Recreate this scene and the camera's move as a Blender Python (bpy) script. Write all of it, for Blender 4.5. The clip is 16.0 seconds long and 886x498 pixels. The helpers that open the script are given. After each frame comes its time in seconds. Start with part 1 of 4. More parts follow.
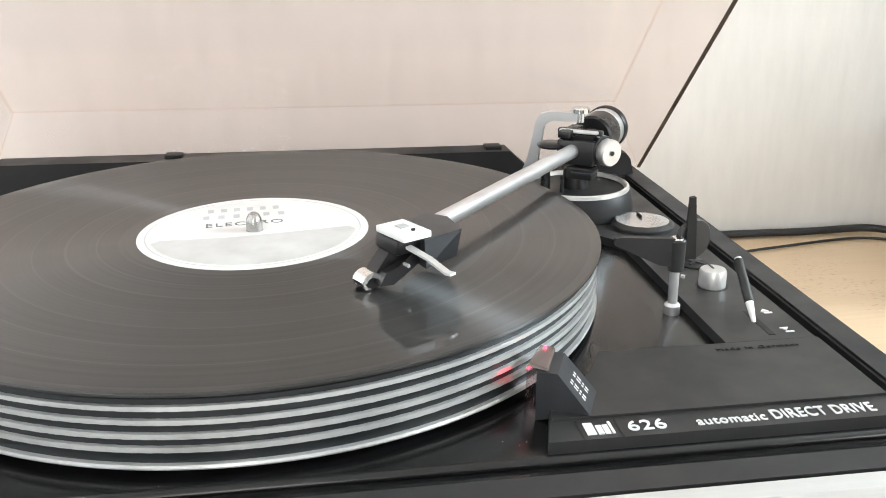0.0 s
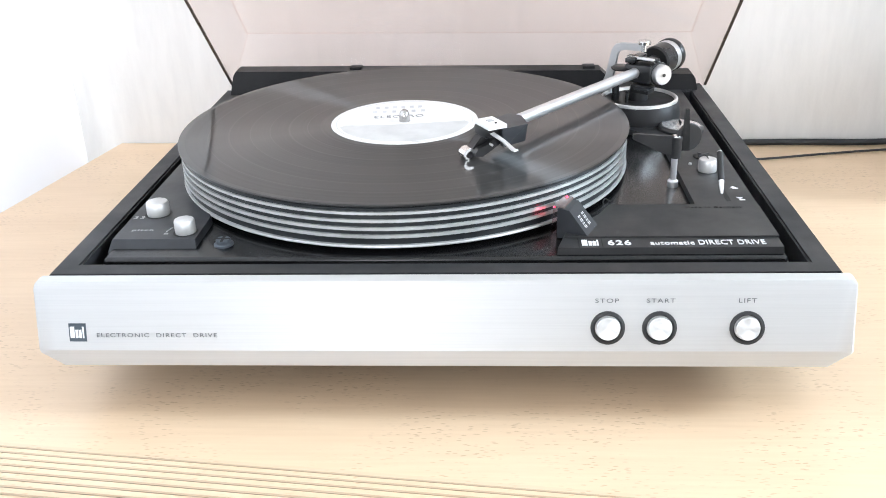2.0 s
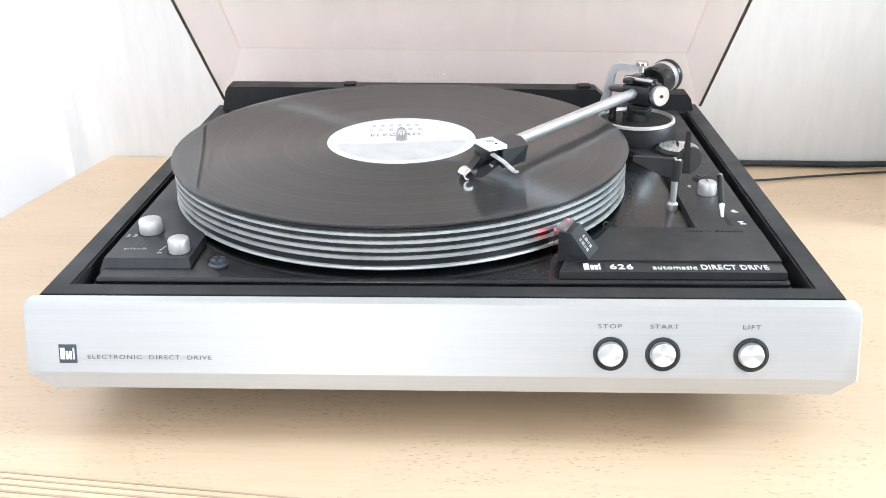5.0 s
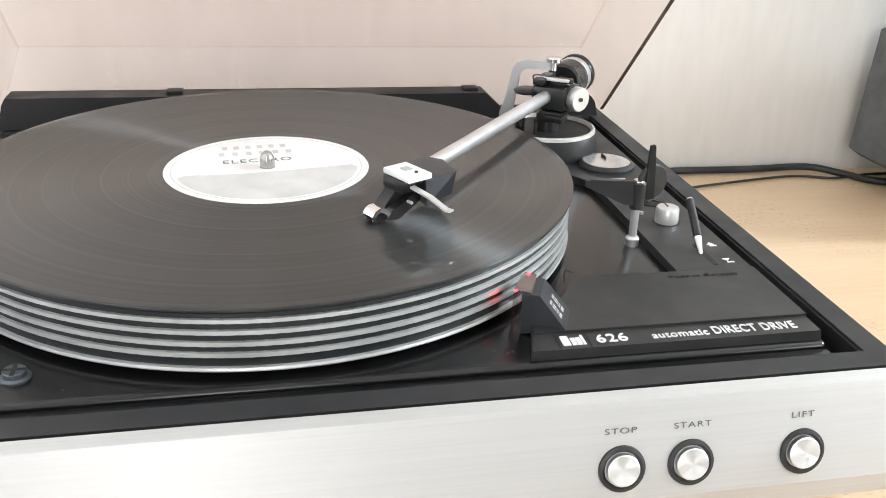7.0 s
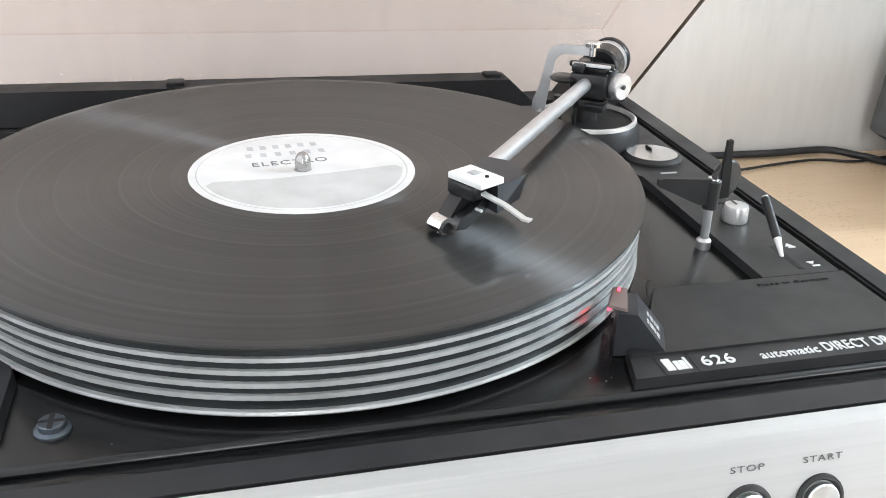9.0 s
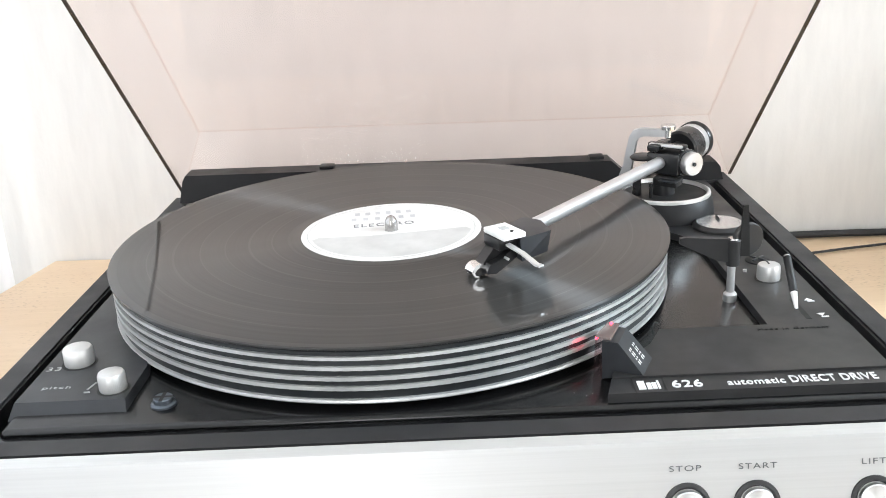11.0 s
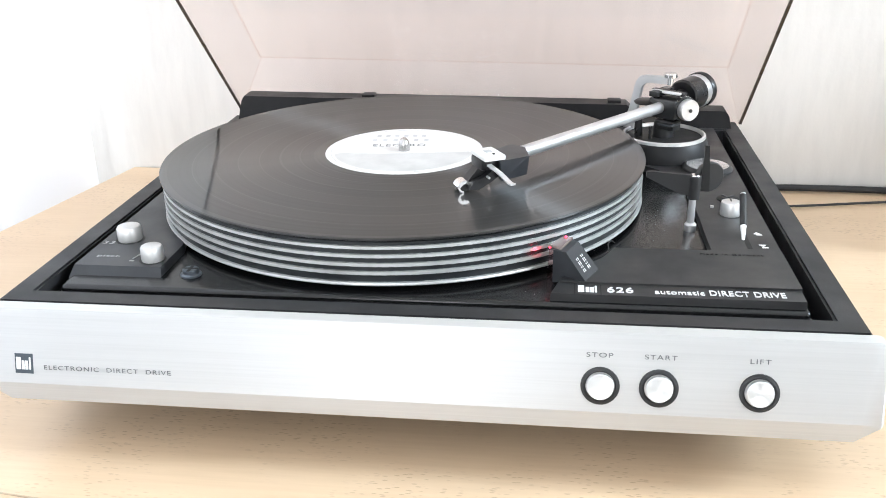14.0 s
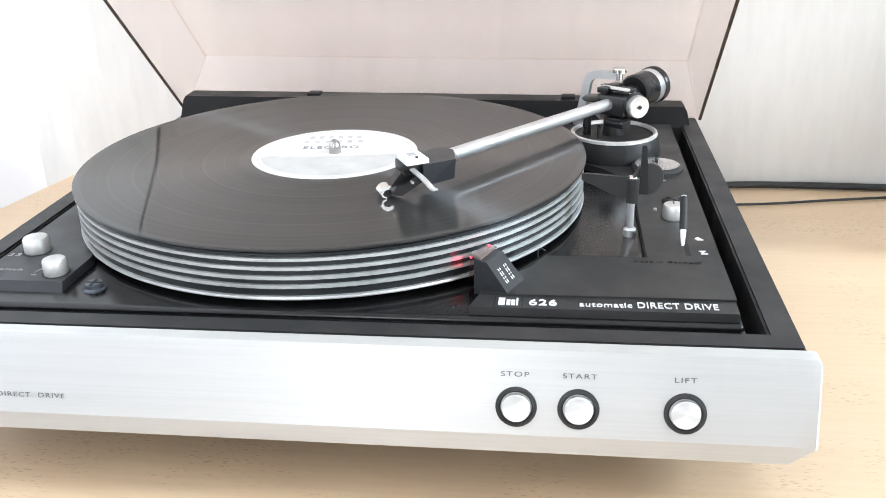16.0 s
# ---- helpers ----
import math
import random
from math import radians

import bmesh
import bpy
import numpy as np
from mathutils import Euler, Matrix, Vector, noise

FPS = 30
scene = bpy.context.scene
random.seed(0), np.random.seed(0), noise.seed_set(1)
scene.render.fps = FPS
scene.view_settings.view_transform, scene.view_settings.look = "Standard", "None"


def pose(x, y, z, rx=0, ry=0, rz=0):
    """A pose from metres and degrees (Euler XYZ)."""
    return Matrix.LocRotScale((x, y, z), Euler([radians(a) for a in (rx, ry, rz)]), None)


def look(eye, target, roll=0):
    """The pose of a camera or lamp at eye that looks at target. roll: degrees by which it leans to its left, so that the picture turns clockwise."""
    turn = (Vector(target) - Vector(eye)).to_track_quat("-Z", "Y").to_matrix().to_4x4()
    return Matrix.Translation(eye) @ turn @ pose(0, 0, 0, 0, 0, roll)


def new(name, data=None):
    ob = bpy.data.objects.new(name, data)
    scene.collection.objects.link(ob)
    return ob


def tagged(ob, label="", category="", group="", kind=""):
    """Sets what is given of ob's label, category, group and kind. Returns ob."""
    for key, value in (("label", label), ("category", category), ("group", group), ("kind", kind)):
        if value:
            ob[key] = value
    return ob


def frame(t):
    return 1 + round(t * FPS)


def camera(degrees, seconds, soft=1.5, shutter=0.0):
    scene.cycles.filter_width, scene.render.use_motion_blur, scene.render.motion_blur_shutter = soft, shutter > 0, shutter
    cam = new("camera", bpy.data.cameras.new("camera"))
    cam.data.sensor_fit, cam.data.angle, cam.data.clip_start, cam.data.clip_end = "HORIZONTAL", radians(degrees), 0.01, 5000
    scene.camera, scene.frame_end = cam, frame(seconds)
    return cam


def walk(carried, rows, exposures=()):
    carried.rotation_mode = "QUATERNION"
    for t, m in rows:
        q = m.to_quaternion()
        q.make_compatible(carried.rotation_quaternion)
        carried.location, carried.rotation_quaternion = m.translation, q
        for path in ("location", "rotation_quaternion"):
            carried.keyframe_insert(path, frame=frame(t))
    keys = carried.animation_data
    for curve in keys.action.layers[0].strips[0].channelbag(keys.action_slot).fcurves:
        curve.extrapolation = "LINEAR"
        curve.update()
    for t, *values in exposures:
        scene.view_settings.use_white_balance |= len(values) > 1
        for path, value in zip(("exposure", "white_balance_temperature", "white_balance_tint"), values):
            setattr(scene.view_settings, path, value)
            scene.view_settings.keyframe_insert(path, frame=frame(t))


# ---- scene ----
cam = camera(51.1, 16.0, soft=0.95)
PATH = [
    (0, (-0.001, -0.21, 0.233), (0.254, 1.659, -0.433), -0.5),
    (0.5, (0.004, -0.269, 0.24), (0.159, 1.577, -0.513), -2.2),
    (1, (0.03, -0.343, 0.28), (0.048, 1.497, -0.502), -2.9),
    (1.5, (0.027, -0.408, 0.297), (-0.078, 1.406, -0.538), -2.6),
    (2, (0.033, -0.422, 0.294), (-0.087, 1.385, -0.554), -1.9),
    (2.5, (0.033, -0.412, 0.296), (-0.089, 1.398, -0.546), -1.7),
    (3, (0.034, -0.406, 0.293), (-0.075, 1.406, -0.547), -1.4),
    (5.5, (0.02, -0.414, 0.296), (-0.037, 1.414, -0.513), -0.3),
    (6, (0.017, -0.389, 0.284), (0.025, 1.456, -0.487), 0.2),
    (6.5, (0.004, -0.335, 0.269), (0.058, 1.519, -0.48), 0.2),
    (7, (-0.028, -0.258, 0.259), (0.323, 1.532, -0.561), 1.5),
    (7.5, (-0.07, -0.221, 0.259), (0.336, 1.579, -0.511), 2.3),
    (8, (-0.075, -0.207, 0.262), (0.39, 1.563, -0.546), 2.6),
    (8.5, (-0.07, -0.204, 0.258), (0.387, 1.552, -0.584), 2.1),
    (9, (-0.066, -0.206, 0.254), (0.384, 1.541, -0.609), 1.7),
    (9.2, (-0.063, -0.206, 0.253), (0.387, 1.541, -0.612), 1.5),
    (11.3, (0.023, -0.336, 0.274), (-0.065, 1.552, -0.381), -2.6),
    (11.5, (0.033, -0.359, 0.28), (-0.056, 1.528, -0.378), -1.6),
    (12, (0.049, -0.396, 0.285), (-0.125, 1.472, -0.409), -0.8),
    (12.5, (0.048, -0.398, 0.281), (-0.182, 1.446, -0.458), -1.0),
    (13, (0.053, -0.392, 0.279), (-0.184, 1.446, -0.471), -0.9),
    (13.5, (0.059, -0.384, 0.277), (-0.176, 1.451, -0.483), -0.9),
    (14, (0.066, -0.376, 0.274), (-0.172, 1.455, -0.495), -1.1),
    (14.5, (0.068, -0.371, 0.274), (-0.166, 1.457, -0.502), -1.3),
    (15, (0.073, -0.372, 0.274), (-0.162, 1.455, -0.506), -1.5),
    (15.5, (0.083, -0.369, 0.271), (-0.164, 1.455, -0.511), -1.9),
    (16, (0.105, -0.342, 0.27), (-0.142, 1.482, -0.513), -1.8),
]
walk(cam, [(t, look(eye, target, roll)) for t, eye, target, roll in PATH],
     [(0, 0.0, 7000, 10), (0.5, 0.0, 6450, 10), (1.0, 0.07, 6850, 11), (1.5, 0.08, 6420, 12), (6.5, 0.06, 6520, 11), (7.0, -0.04, 7000, 12), (7.5, -0.14, 6750, 11), (9.2, -0.14, 6700, 11), (11.3, 0.06, 6750, 11), (12.5, 0.11, 6600, 11), (16, 0.07, 6550, 11)])

# ---- world and lights ----
world = bpy.data.worlds.new("sky")
scene.world = world
world.use_nodes = True
sky = world.node_tree.nodes.new("ShaderNodeTexSky")
sky.sky_type, sky.sun_disc, sky.sun_elevation, sky.sun_rotation = "NISHITA", False, radians(40), radians(250)
world.node_tree.links.new(sky.outputs["Color"], world.node_tree.nodes["Background"].inputs["Color"])
world.node_tree.nodes["Background"].inputs["Strength"].default_value = 0.12


def window_light(name, m, w, h, watts, colour):
    lamp = bpy.data.lights.new(name, "AREA")
    lamp.shape, lamp.size, lamp.size_y, lamp.energy, lamp.color = "RECTANGLE", w, h, watts, colour
    ob = new(name, lamp)
    ob.matrix_world = m
    return ob


# daylight through the curtained window beside the table and the windows across the room
window_light("window_daylight", look((-0.78, -0.04, 0.55), (0.4, -0.01, 0.2)), 1.0, 1.7, 12.5, (0.87, 0.945, 1.0))
window_light("window_daylight", look((-0.6, -2.44, 0.75), (-0.3, 0.2, 0.3)), 0.95, 1.8, 38, (0.93, 0.965, 1.0))
window_light("window_daylight", look((2.36, -1.7, 0.75), (0.3, 0.1, 0.15)), 0.9, 1.4, 28, (0.93, 0.965, 1.0))
window_light("window_daylight", look((2.36, 0.0, 1.15), (0.3, 0.15, 0.15)), 0.36, 0.62, 68, (0.72, 0.87, 1.0))


# ---- materials ----
class Mat:
    """A principled material with short access to its nodes."""

    def __init__(self, name, colour, rough=0.5, metal=0.0, **more):
        self.m = bpy.data.materials.new(name)
        self.m.use_nodes = True
        self.t = self.m.node_tree
        self.b = self.t.nodes["Principled BSDF"]
        self.set("Base Color", (*colour, 1) if len(colour) == 3 else colour)
        self.set("Roughness", rough)
        self.set("Metallic", metal)
        for key, value in more.items():
            self.set(key.replace("_", " "), value)

    def set(self, key, value):
        self.b.inputs[key].default_value = value

    def node(self, kind, **inputs):
        n = self.t.nodes.new(kind)
        for key, value in inputs.items():
            n.inputs[key.replace("_", " ")].default_value = value
        return n

    def link(self, a, b):
        self.t.links.new(a, b)

    def coords(self, scale, which="Object"):
        c = self.node("ShaderNodeTexCoord")
        p = self.node("ShaderNodeMapping")
        p.inputs["Scale"].default_value = scale
        self.link(c.outputs[which], p.inputs["Vector"])
        return p.outputs["Vector"]

    def noise(self, scale, detail=4.0, rough=0.55, stretch=(1, 1, 1)):
        n = self.node("ShaderNodeTexNoise", Scale=scale, Detail=detail, Roughness=rough)
        self.link(self.coords(stretch), n.inputs["Vector"])
        return n.outputs["Fac"]

    def ramp(self, fac, stops):
        r = self.node("ShaderNodeValToRGB")
        e = r.color_ramp.elements
        while len(e) < len(stops):
            e.new(0.5)
        for el, (p, c) in zip(e, stops):
            el.position, el.color = p, (*c, 1) if len(c) == 3 else c
        self.link(fac, r.inputs["Fac"])
        return r.outputs["Color"]

    def remap(self, fac, lo, hi, a=0.3, b=0.7):
        r = self.node("ShaderNodeMapRange")
        for key, value in (("From Min", a), ("From Max", b), ("To Min", lo), ("To Max", hi)):
            r.inputs[key].default_value = value
        self.link(fac, r.inputs["Value"])
        return r.outputs["Result"]

    def bump(self, fac, strength, distance):
        n = self.node("ShaderNodeBump", Strength=strength, Distance=distance)
        self.link(fac, n.inputs["Height"])
        self.link(n.outputs["Normal"], self.b.inputs["Normal"])

    def mix(self, fac, a, b, kind="MIX"):
        n = self.node("ShaderNodeMix")
        n.data_type, n.blend_type = "RGBA", kind
        for sock, value in ((n.inputs[0], fac), (n.inputs[6], a), (n.inputs[7], b)):
            if isinstance(value, (float, int)):
                sock.default_value = value
            elif isinstance(value, tuple):
                sock.default_value = (*value, 1) if len(value) == 3 else value
            else:
                self.link(value, sock)
        return n.outputs[2]


def worn(name, colour, rough, metal=0.0, grain=900, bump=0.00003, vary=0.25, stain=0.82, **more):
    """A moulded or painted surface: fine grain, smudges in the gloss, faint dust."""
    m = Mat(name, colour, rough, metal, **more)
    smudge = m.noise(28, 5)
    m.link(m.remap(smudge, rough * (1 - vary), min(1, rough * (1 + vary))), m.b.inputs["Roughness"])
    dark = tuple(c * stain for c in colour)
    light = tuple(min(1, c * 1.12 + 0.002) for c in colour)
    m.link(m.ramp(m.noise(60, 6), [(0.3, dark), (0.7, light)]), m.b.inputs["Base Color"])
    m.bump(m.noise(grain, 2), 0.5, bump)
    return m.m


PLINTH = worn("black_textured_vinyl", (0.02, 0.02, 0.0215), 0.5, grain=1400, bump=0.00006, Specular_IOR_Level=0.4)
DECK = worn("black_satin_paint", (0.0055, 0.0055, 0.006), 0.22, grain=700, bump=0.0000012, vary=0.15, Specular_IOR_Level=0.5)
TRIM = worn("black_plastic", (0.023, 0.023, 0.0238), 0.45, grain=1600, bump=0.00002, Specular_IOR_Level=0.4)
GREYP = worn("dark_grey_plastic", (0.027, 0.029, 0.033), 0.38, grain=1600, bump=0.00002, Specular_IOR_Level=0.4)
HINGE = worn("hinge_black_plastic", (0.012, 0.012, 0.013), 0.5, grain=1200, bump=0.00003, Specular_IOR_Level=0.28)
# black plastic; also colours in the shade of slots and grooves
DARK = worn("shadow_black_plastic", (0.008, 0.008, 0.008), 0.6)
EDGE = worn("dark_brown_acrylic_edge", (0.03, 0.02, 0.015), 0.3)
BLACKP = worn("glossy_black_plastic", (0.011, 0.011, 0.012), 0.32, grain=1600, bump=0.00001)
SLATE = worn("slate_platter_paint", (0.012, 0.015, 0.017), 0.4)
RUBBER = worn("black_rubber", (0.015, 0.015, 0.016), 0.75)
SILVER = worn("satin_silver", (0.68, 0.68, 0.672), 0.36, 0.65, grain=2200, bump=0.00002)
TUBE = worn("anodised_silver_tube", (0.6, 0.6, 0.605), 0.34, 0.75, grain=2200, bump=0.000004, vary=0.08, stain=0.95)
STEEL = worn("turned_steel", (0.46, 0.45, 0.44), 0.22, 1.0)
CHROME = worn("chrome", (0.85, 0.85, 0.84), 0.1, 1.0, vary=0.4)
PALE = worn("pale_strobe_paint", (0.6, 0.605, 0.6), 0.38, 0.45)
WHITEP = worn("white_plastic", (0.82, 0.82, 0.8), 0.4, stain=0.95)
BLUESCREW = worn("blued_steel_screw", (0.12, 0.14, 0.165), 0.3, 0.7)
INK = worn("grey_ink", (0.13, 0.135, 0.14), 0.6)
WHITEINK = worn("white_ink", (0.8, 0.8, 0.8), 0.5)
GREYINK = worn("light_grey_ink", (0.45, 0.46, 0.46), 0.5)
LOGO = worn("slate_logo_ink", (0.05, 0.065, 0.08), 0.45)
CABLE = worn("black_cable_rubber", (0.015, 0.015, 0.017), 0.5)


def brushed_aluminium():
    """Aluminium brushed along x: the gloss spreads across the brush lines."""
    m = Mat("brushed_aluminium", (0.62, 0.605, 0.585), 0.5, 0.6, Anisotropic=0.85)
    way = m.node("ShaderNodeCombineXYZ", X=1.0)
    m.link(way.outputs[0], m.b.inputs["Tangent"])
    m.set("Anisotropic Rotation", 0.25)
    lines = m.noise(900, 3, 0.6, (0.012, 1, 1))
    m.link(m.remap(lines, 0.46, 0.56), m.b.inputs["Roughness"])
    m.link(m.ramp(lines, [(0.25, (0.58, 0.573, 0.565)), (0.75, (0.645, 0.638, 0.63))]), m.b.inputs["Base Color"])
    m.bump(lines, 0.08, 0.00001)
    return m.m


def spun_aluminium():
    m = Mat("spun_aluminium", (0.8, 0.8, 0.8), 0.4, 1.0, Anisotropic=0.8)
    t = m.node("ShaderNodeTangent")
    t.direction_type, t.axis = "RADIAL", "Y"
    m.link(t.outputs["Tangent"], m.b.inputs["Tangent"])
    m.link(m.remap(m.noise(70, 4), 0.36, 0.46), m.b.inputs["Roughness"])
    return m.m


def vinyl():
    """Pressed black vinyl: both walls of the grooves as tilted gloss under a smooth coat, rings of varying density,
    gaps between the tracks with their sheen painted in.
    """
    m = Mat("black_vinyl", (0.006, 0.006, 0.0065), 0.4, 0.0, Anisotropic=1.0)
    wall = m.b
    other = m.node("ShaderNodeBsdfPrincipled")
    t = m.node("ShaderNodeTangent")
    t.direction_type, t.axis = "RADIAL", "Z"
    c = m.node("ShaderNodeTexCoord")
    r = m.node("ShaderNodeVectorMath")
    r.operation = "LENGTH"
    flat = m.node("ShaderNodeVectorMath")
    flat.operation = "MULTIPLY"
    flat.inputs[1].default_value = (1, 1, 0)
    m.link(c.outputs["Object"], flat.inputs[0])
    m.link(flat.outputs["Vector"], r.inputs[0])
    outward = m.node("ShaderNodeVectorMath")
    outward.operation = "NORMALIZE"
    m.link(flat.outputs["Vector"], outward.inputs[0])
    # smooth gaps, run-out and rim: their paler sheen is put into the base colour
    stops = [(0.0, (0.5, 0.5, 0.5)), (0.0575 / 0.16, (0.0, 0.0, 0.0))]
    for gap, tone in ((0.0655, 0.22), (0.0775, 0.0), (0.0905, 0.3), (0.1035, 0.08), (0.1175, 0.26), (0.1310, 0.04)):
        stops += [(gap / 0.16, (1, 1, 1)), ((gap + 0.0007) / 0.16, (tone, tone, tone))]
    stops += [(0.1462 / 0.16, (0.5, 0.5, 0.5))]
    gaps = m.ramp(m.remap(r.outputs["Value"], 0.0, 1.0, 0.0, 0.16), stops)
    gaps.node.color_ramp.interpolation = "CONSTANT"
    tone = m.mix(gaps, (0.005, 0.005, 0.0055), (0.024, 0.0235, 0.0235))
    # loud and quiet passages: rings of varying sheen
    ring = m.node("ShaderNodeCombineXYZ")
    m.link(r.outputs["Value"], ring.inputs[0])
    bands = m.node("ShaderNodeTexNoise", Scale=420.0, Detail=6.0, Roughness=0.7)
    m.link(ring.outputs[0], bands.inputs["Vector"])
    gloss, rough = m.remap(bands.outputs["Fac"], 0.25, 0.75), m.remap(bands.outputs["Fac"], 0.38, 0.48)
    for b, tilt in ((wall, 0.7), (other, -0.7)):
        b.inputs["Anisotropic"].default_value, b.inputs["Anisotropic Rotation"].default_value = 1.0, 0.25
        b.inputs["Coat Weight"].default_value, b.inputs["Coat Roughness"].default_value = 0.62, 0.02
        side = m.node("ShaderNodeVectorMath")
        side.operation = "MULTIPLY"
        side.inputs[1].default_value = (tilt, tilt, 0)
        m.link(outward.outputs["Vector"], side.inputs[0])
        up = m.node("ShaderNodeVectorMath")
        up.operation = "ADD"
        up.inputs[1].default_value = (0, 0, 1)
        m.link(side.outputs["Vector"], up.inputs[0])
        unit = m.node("ShaderNodeVectorMath")
        unit.operation = "NORMALIZE"
        m.link(up.outputs["Vector"], unit.inputs[0])
        for a, key in ((unit.outputs["Vector"], "Normal"), (t.outputs["Tangent"], "Tangent"), (tone, "Base Color"), (gloss, "Specular IOR Level"), (rough, "Roughness")):
            m.link(a, b.inputs[key])
    both = m.node("ShaderNodeMixShader")
    both.inputs[0].default_value = 0.5
    m.link(wall.outputs[0], both.inputs[1])
    m.link(other.outputs[0], both.inputs[2])
    m.link(both.outputs[0], m.t.nodes["Material Output"].inputs["Surface"])
    return m.m


def beech(name, tone=1.0):
    """Beech: pale pinkish brown, faint long grain along x and short dark flecks."""
    m = Mat(name, (0.6, 0.42, 0.26), 0.42)
    broad = m.noise(5, 4, 0.5, (0.5, 3.5, 3.5))
    grain = m.noise(60, 6, 0.6, (0.25, 5, 5))
    base = m.ramp(broad, [(0.3, tuple(c * tone for c in (0.69, 0.492, 0.315))), (0.7, tuple(c * tone for c in (0.78, 0.58, 0.39)))])
    base = m.mix(0.35, base, m.ramp(grain, [(0.3, tuple(c * tone for c in (0.65, 0.458, 0.285))), (0.7, tuple(c * tone for c in (0.80, 0.60, 0.41)))]))
    v = m.node("ShaderNodeTexVoronoi", Scale=1.0, Randomness=1.0)
    m.link(m.coords((170, 640, 640)), v.inputs["Vector"])
    fleck = m.ramp(v.outputs["Distance"], [(0.0, (1, 1, 1)), (0.18, (1, 1, 1)), (0.3, (0, 0, 0))])
    some = m.ramp(m.noise(16, 2), [(0.45, (0, 0, 0)), (0.6, (1, 1, 1))])
    both = m.mix(1.0, fleck, some, "MULTIPLY")
    half = m.mix(0.42, (0, 0, 0), both)
    m.link(m.mix(half, base, (0.3, 0.155, 0.07)), m.b.inputs["Base Color"])
    m.link(m.remap(m.noise(9, 4), 0.3, 0.42), m.b.inputs["Roughness"])
    m.set("Specular IOR Level", 0.75)
    m.bump(grain, 0.15, 0.00005)
    return m.m


def plaster(name, colour):
    """Painted woodchip wallpaper: slanting soft streaks and grain."""
    m = Mat(name, colour, 0.8)
    chips = m.node("ShaderNodeTexNoise", Scale=62.0, Detail=4.0, Roughness=0.55)
    place = m.node("ShaderNodeTexCoord")
    slant_map = m.node("ShaderNodeMapping")
    slant_map.inputs["Rotation"].default_value = (0, radians(-48), 0)
    slant_map.inputs["Scale"].default_value = (1.6, 1.0, 0.3)
    m.link(place.outputs["Object"], slant_map.inputs["Vector"])
    m.link(slant_map.outputs["Vector"], chips.inputs["Vector"])
    chips = chips.outputs["Fac"]
    fine = m.noise(260, 4)
    dark = tuple(c * 0.945 for c in colour)
    m.link(m.ramp(chips, [(0.34, dark), (0.62, colour)]), m.b.inputs["Base Color"])
    add = m.node("ShaderNodeMath")
    add.operation = "ADD"
    m.link(chips, add.inputs[0])
    m.link(m.remap(fine, 0.0, 0.3), add.inputs[1])
    m.bump(add.outputs[0], 0.25, 0.0007)
    return m.m


def acrylic(name, tint, gloss_rough=0.03):
    """Clear tinted sheet: what lies behind shows through, with a weak mirror image."""
    m = bpy.data.materials.new(name)
    m.use_nodes = True
    t = m.node_tree
    t.nodes.remove(t.nodes["Principled BSDF"])
    clear = t.nodes.new("ShaderNodeBsdfTransparent")
    clear.inputs["Color"].default_value = (*tint, 1)
    gloss = t.nodes.new("ShaderNodeBsdfGlossy")
    gloss.inputs["Roughness"].default_value = gloss_rough
    face = t.nodes.new("ShaderNodeLayerWeight")
    power = t.nodes.new("ShaderNodeMath")
    power.operation, power.inputs[1].default_value = "POWER", 5.0
    fres = t.nodes.new("ShaderNodeMapRange")
    fres.inputs["To Min"].default_value, fres.inputs["To Max"].default_value = 0.03, 0.6
    t.links.new(face.outputs["Facing"], power.inputs[0])
    t.links.new(power.outputs[0], fres.inputs["Value"])
    mix = t.nodes.new("ShaderNodeMixShader")
    t.links.new(fres.outputs[0], mix.inputs[0])
    t.links.new(clear.outputs[0], mix.inputs[1])
    t.links.new(gloss.outputs[0], mix.inputs[2])
    t.links.new(mix.outputs[0], t.nodes["Material Output"].inputs["Surface"])
    return m


def sheer():
    m = bpy.data.materials.new("sheer_white_curtain")
    m.use_nodes = True
    t = m.node_tree
    t.nodes.remove(t.nodes["Principled BSDF"])
    diff, trl, clr = (t.nodes.new(k) for k in ("ShaderNodeBsdfDiffuse", "ShaderNodeBsdfTranslucent", "ShaderNodeBsdfTransparent"))
    diff.inputs["Color"].default_value = (0.86, 0.86, 0.885, 1)
    trl.inputs["Color"].default_value = (0.88, 0.885, 0.91, 1)
    a, b = t.nodes.new("ShaderNodeMixShader"), t.nodes.new("ShaderNodeMixShader")
    a.inputs[0].default_value, b.inputs[0].default_value = 0.5, 0.2
    t.links.new(diff.outputs[0], a.inputs[1])
    t.links.new(trl.outputs[0], a.inputs[2])
    t.links.new(a.outputs[0], b.inputs[1])
    t.links.new(clr.outputs[0], b.inputs[2])
    t.links.new(b.outputs[0], t.nodes["Material Output"].inputs["Surface"])
    return m


ALU, SPUN, VINYL = brushed_aluminium(), spun_aluminium(), vinyl()
WOOD, PLY_LIGHT, PLY_DARK = beech("beech_veneer"), beech("pale_ply", 0.95), beech("dark_ply", 0.68)
WALL, CEIL = plaster("white_woodchip_wall", (0.72, 0.698, 0.672)), plaster("white_ceiling", (0.82, 0.82, 0.8))
SMOKE = acrylic("tinted_acrylic", (0.985, 0.942, 0.927))
# clear prism: the strobe lamp's red glow is put into the tint
PRISM_GLOW = acrylic("clear_prism_glow_tint", (0.86, 0.74, 0.74), 0.05)
DIALGLASS = worn("silver_dial", (0.62, 0.6, 0.59), 0.22, 0.7)
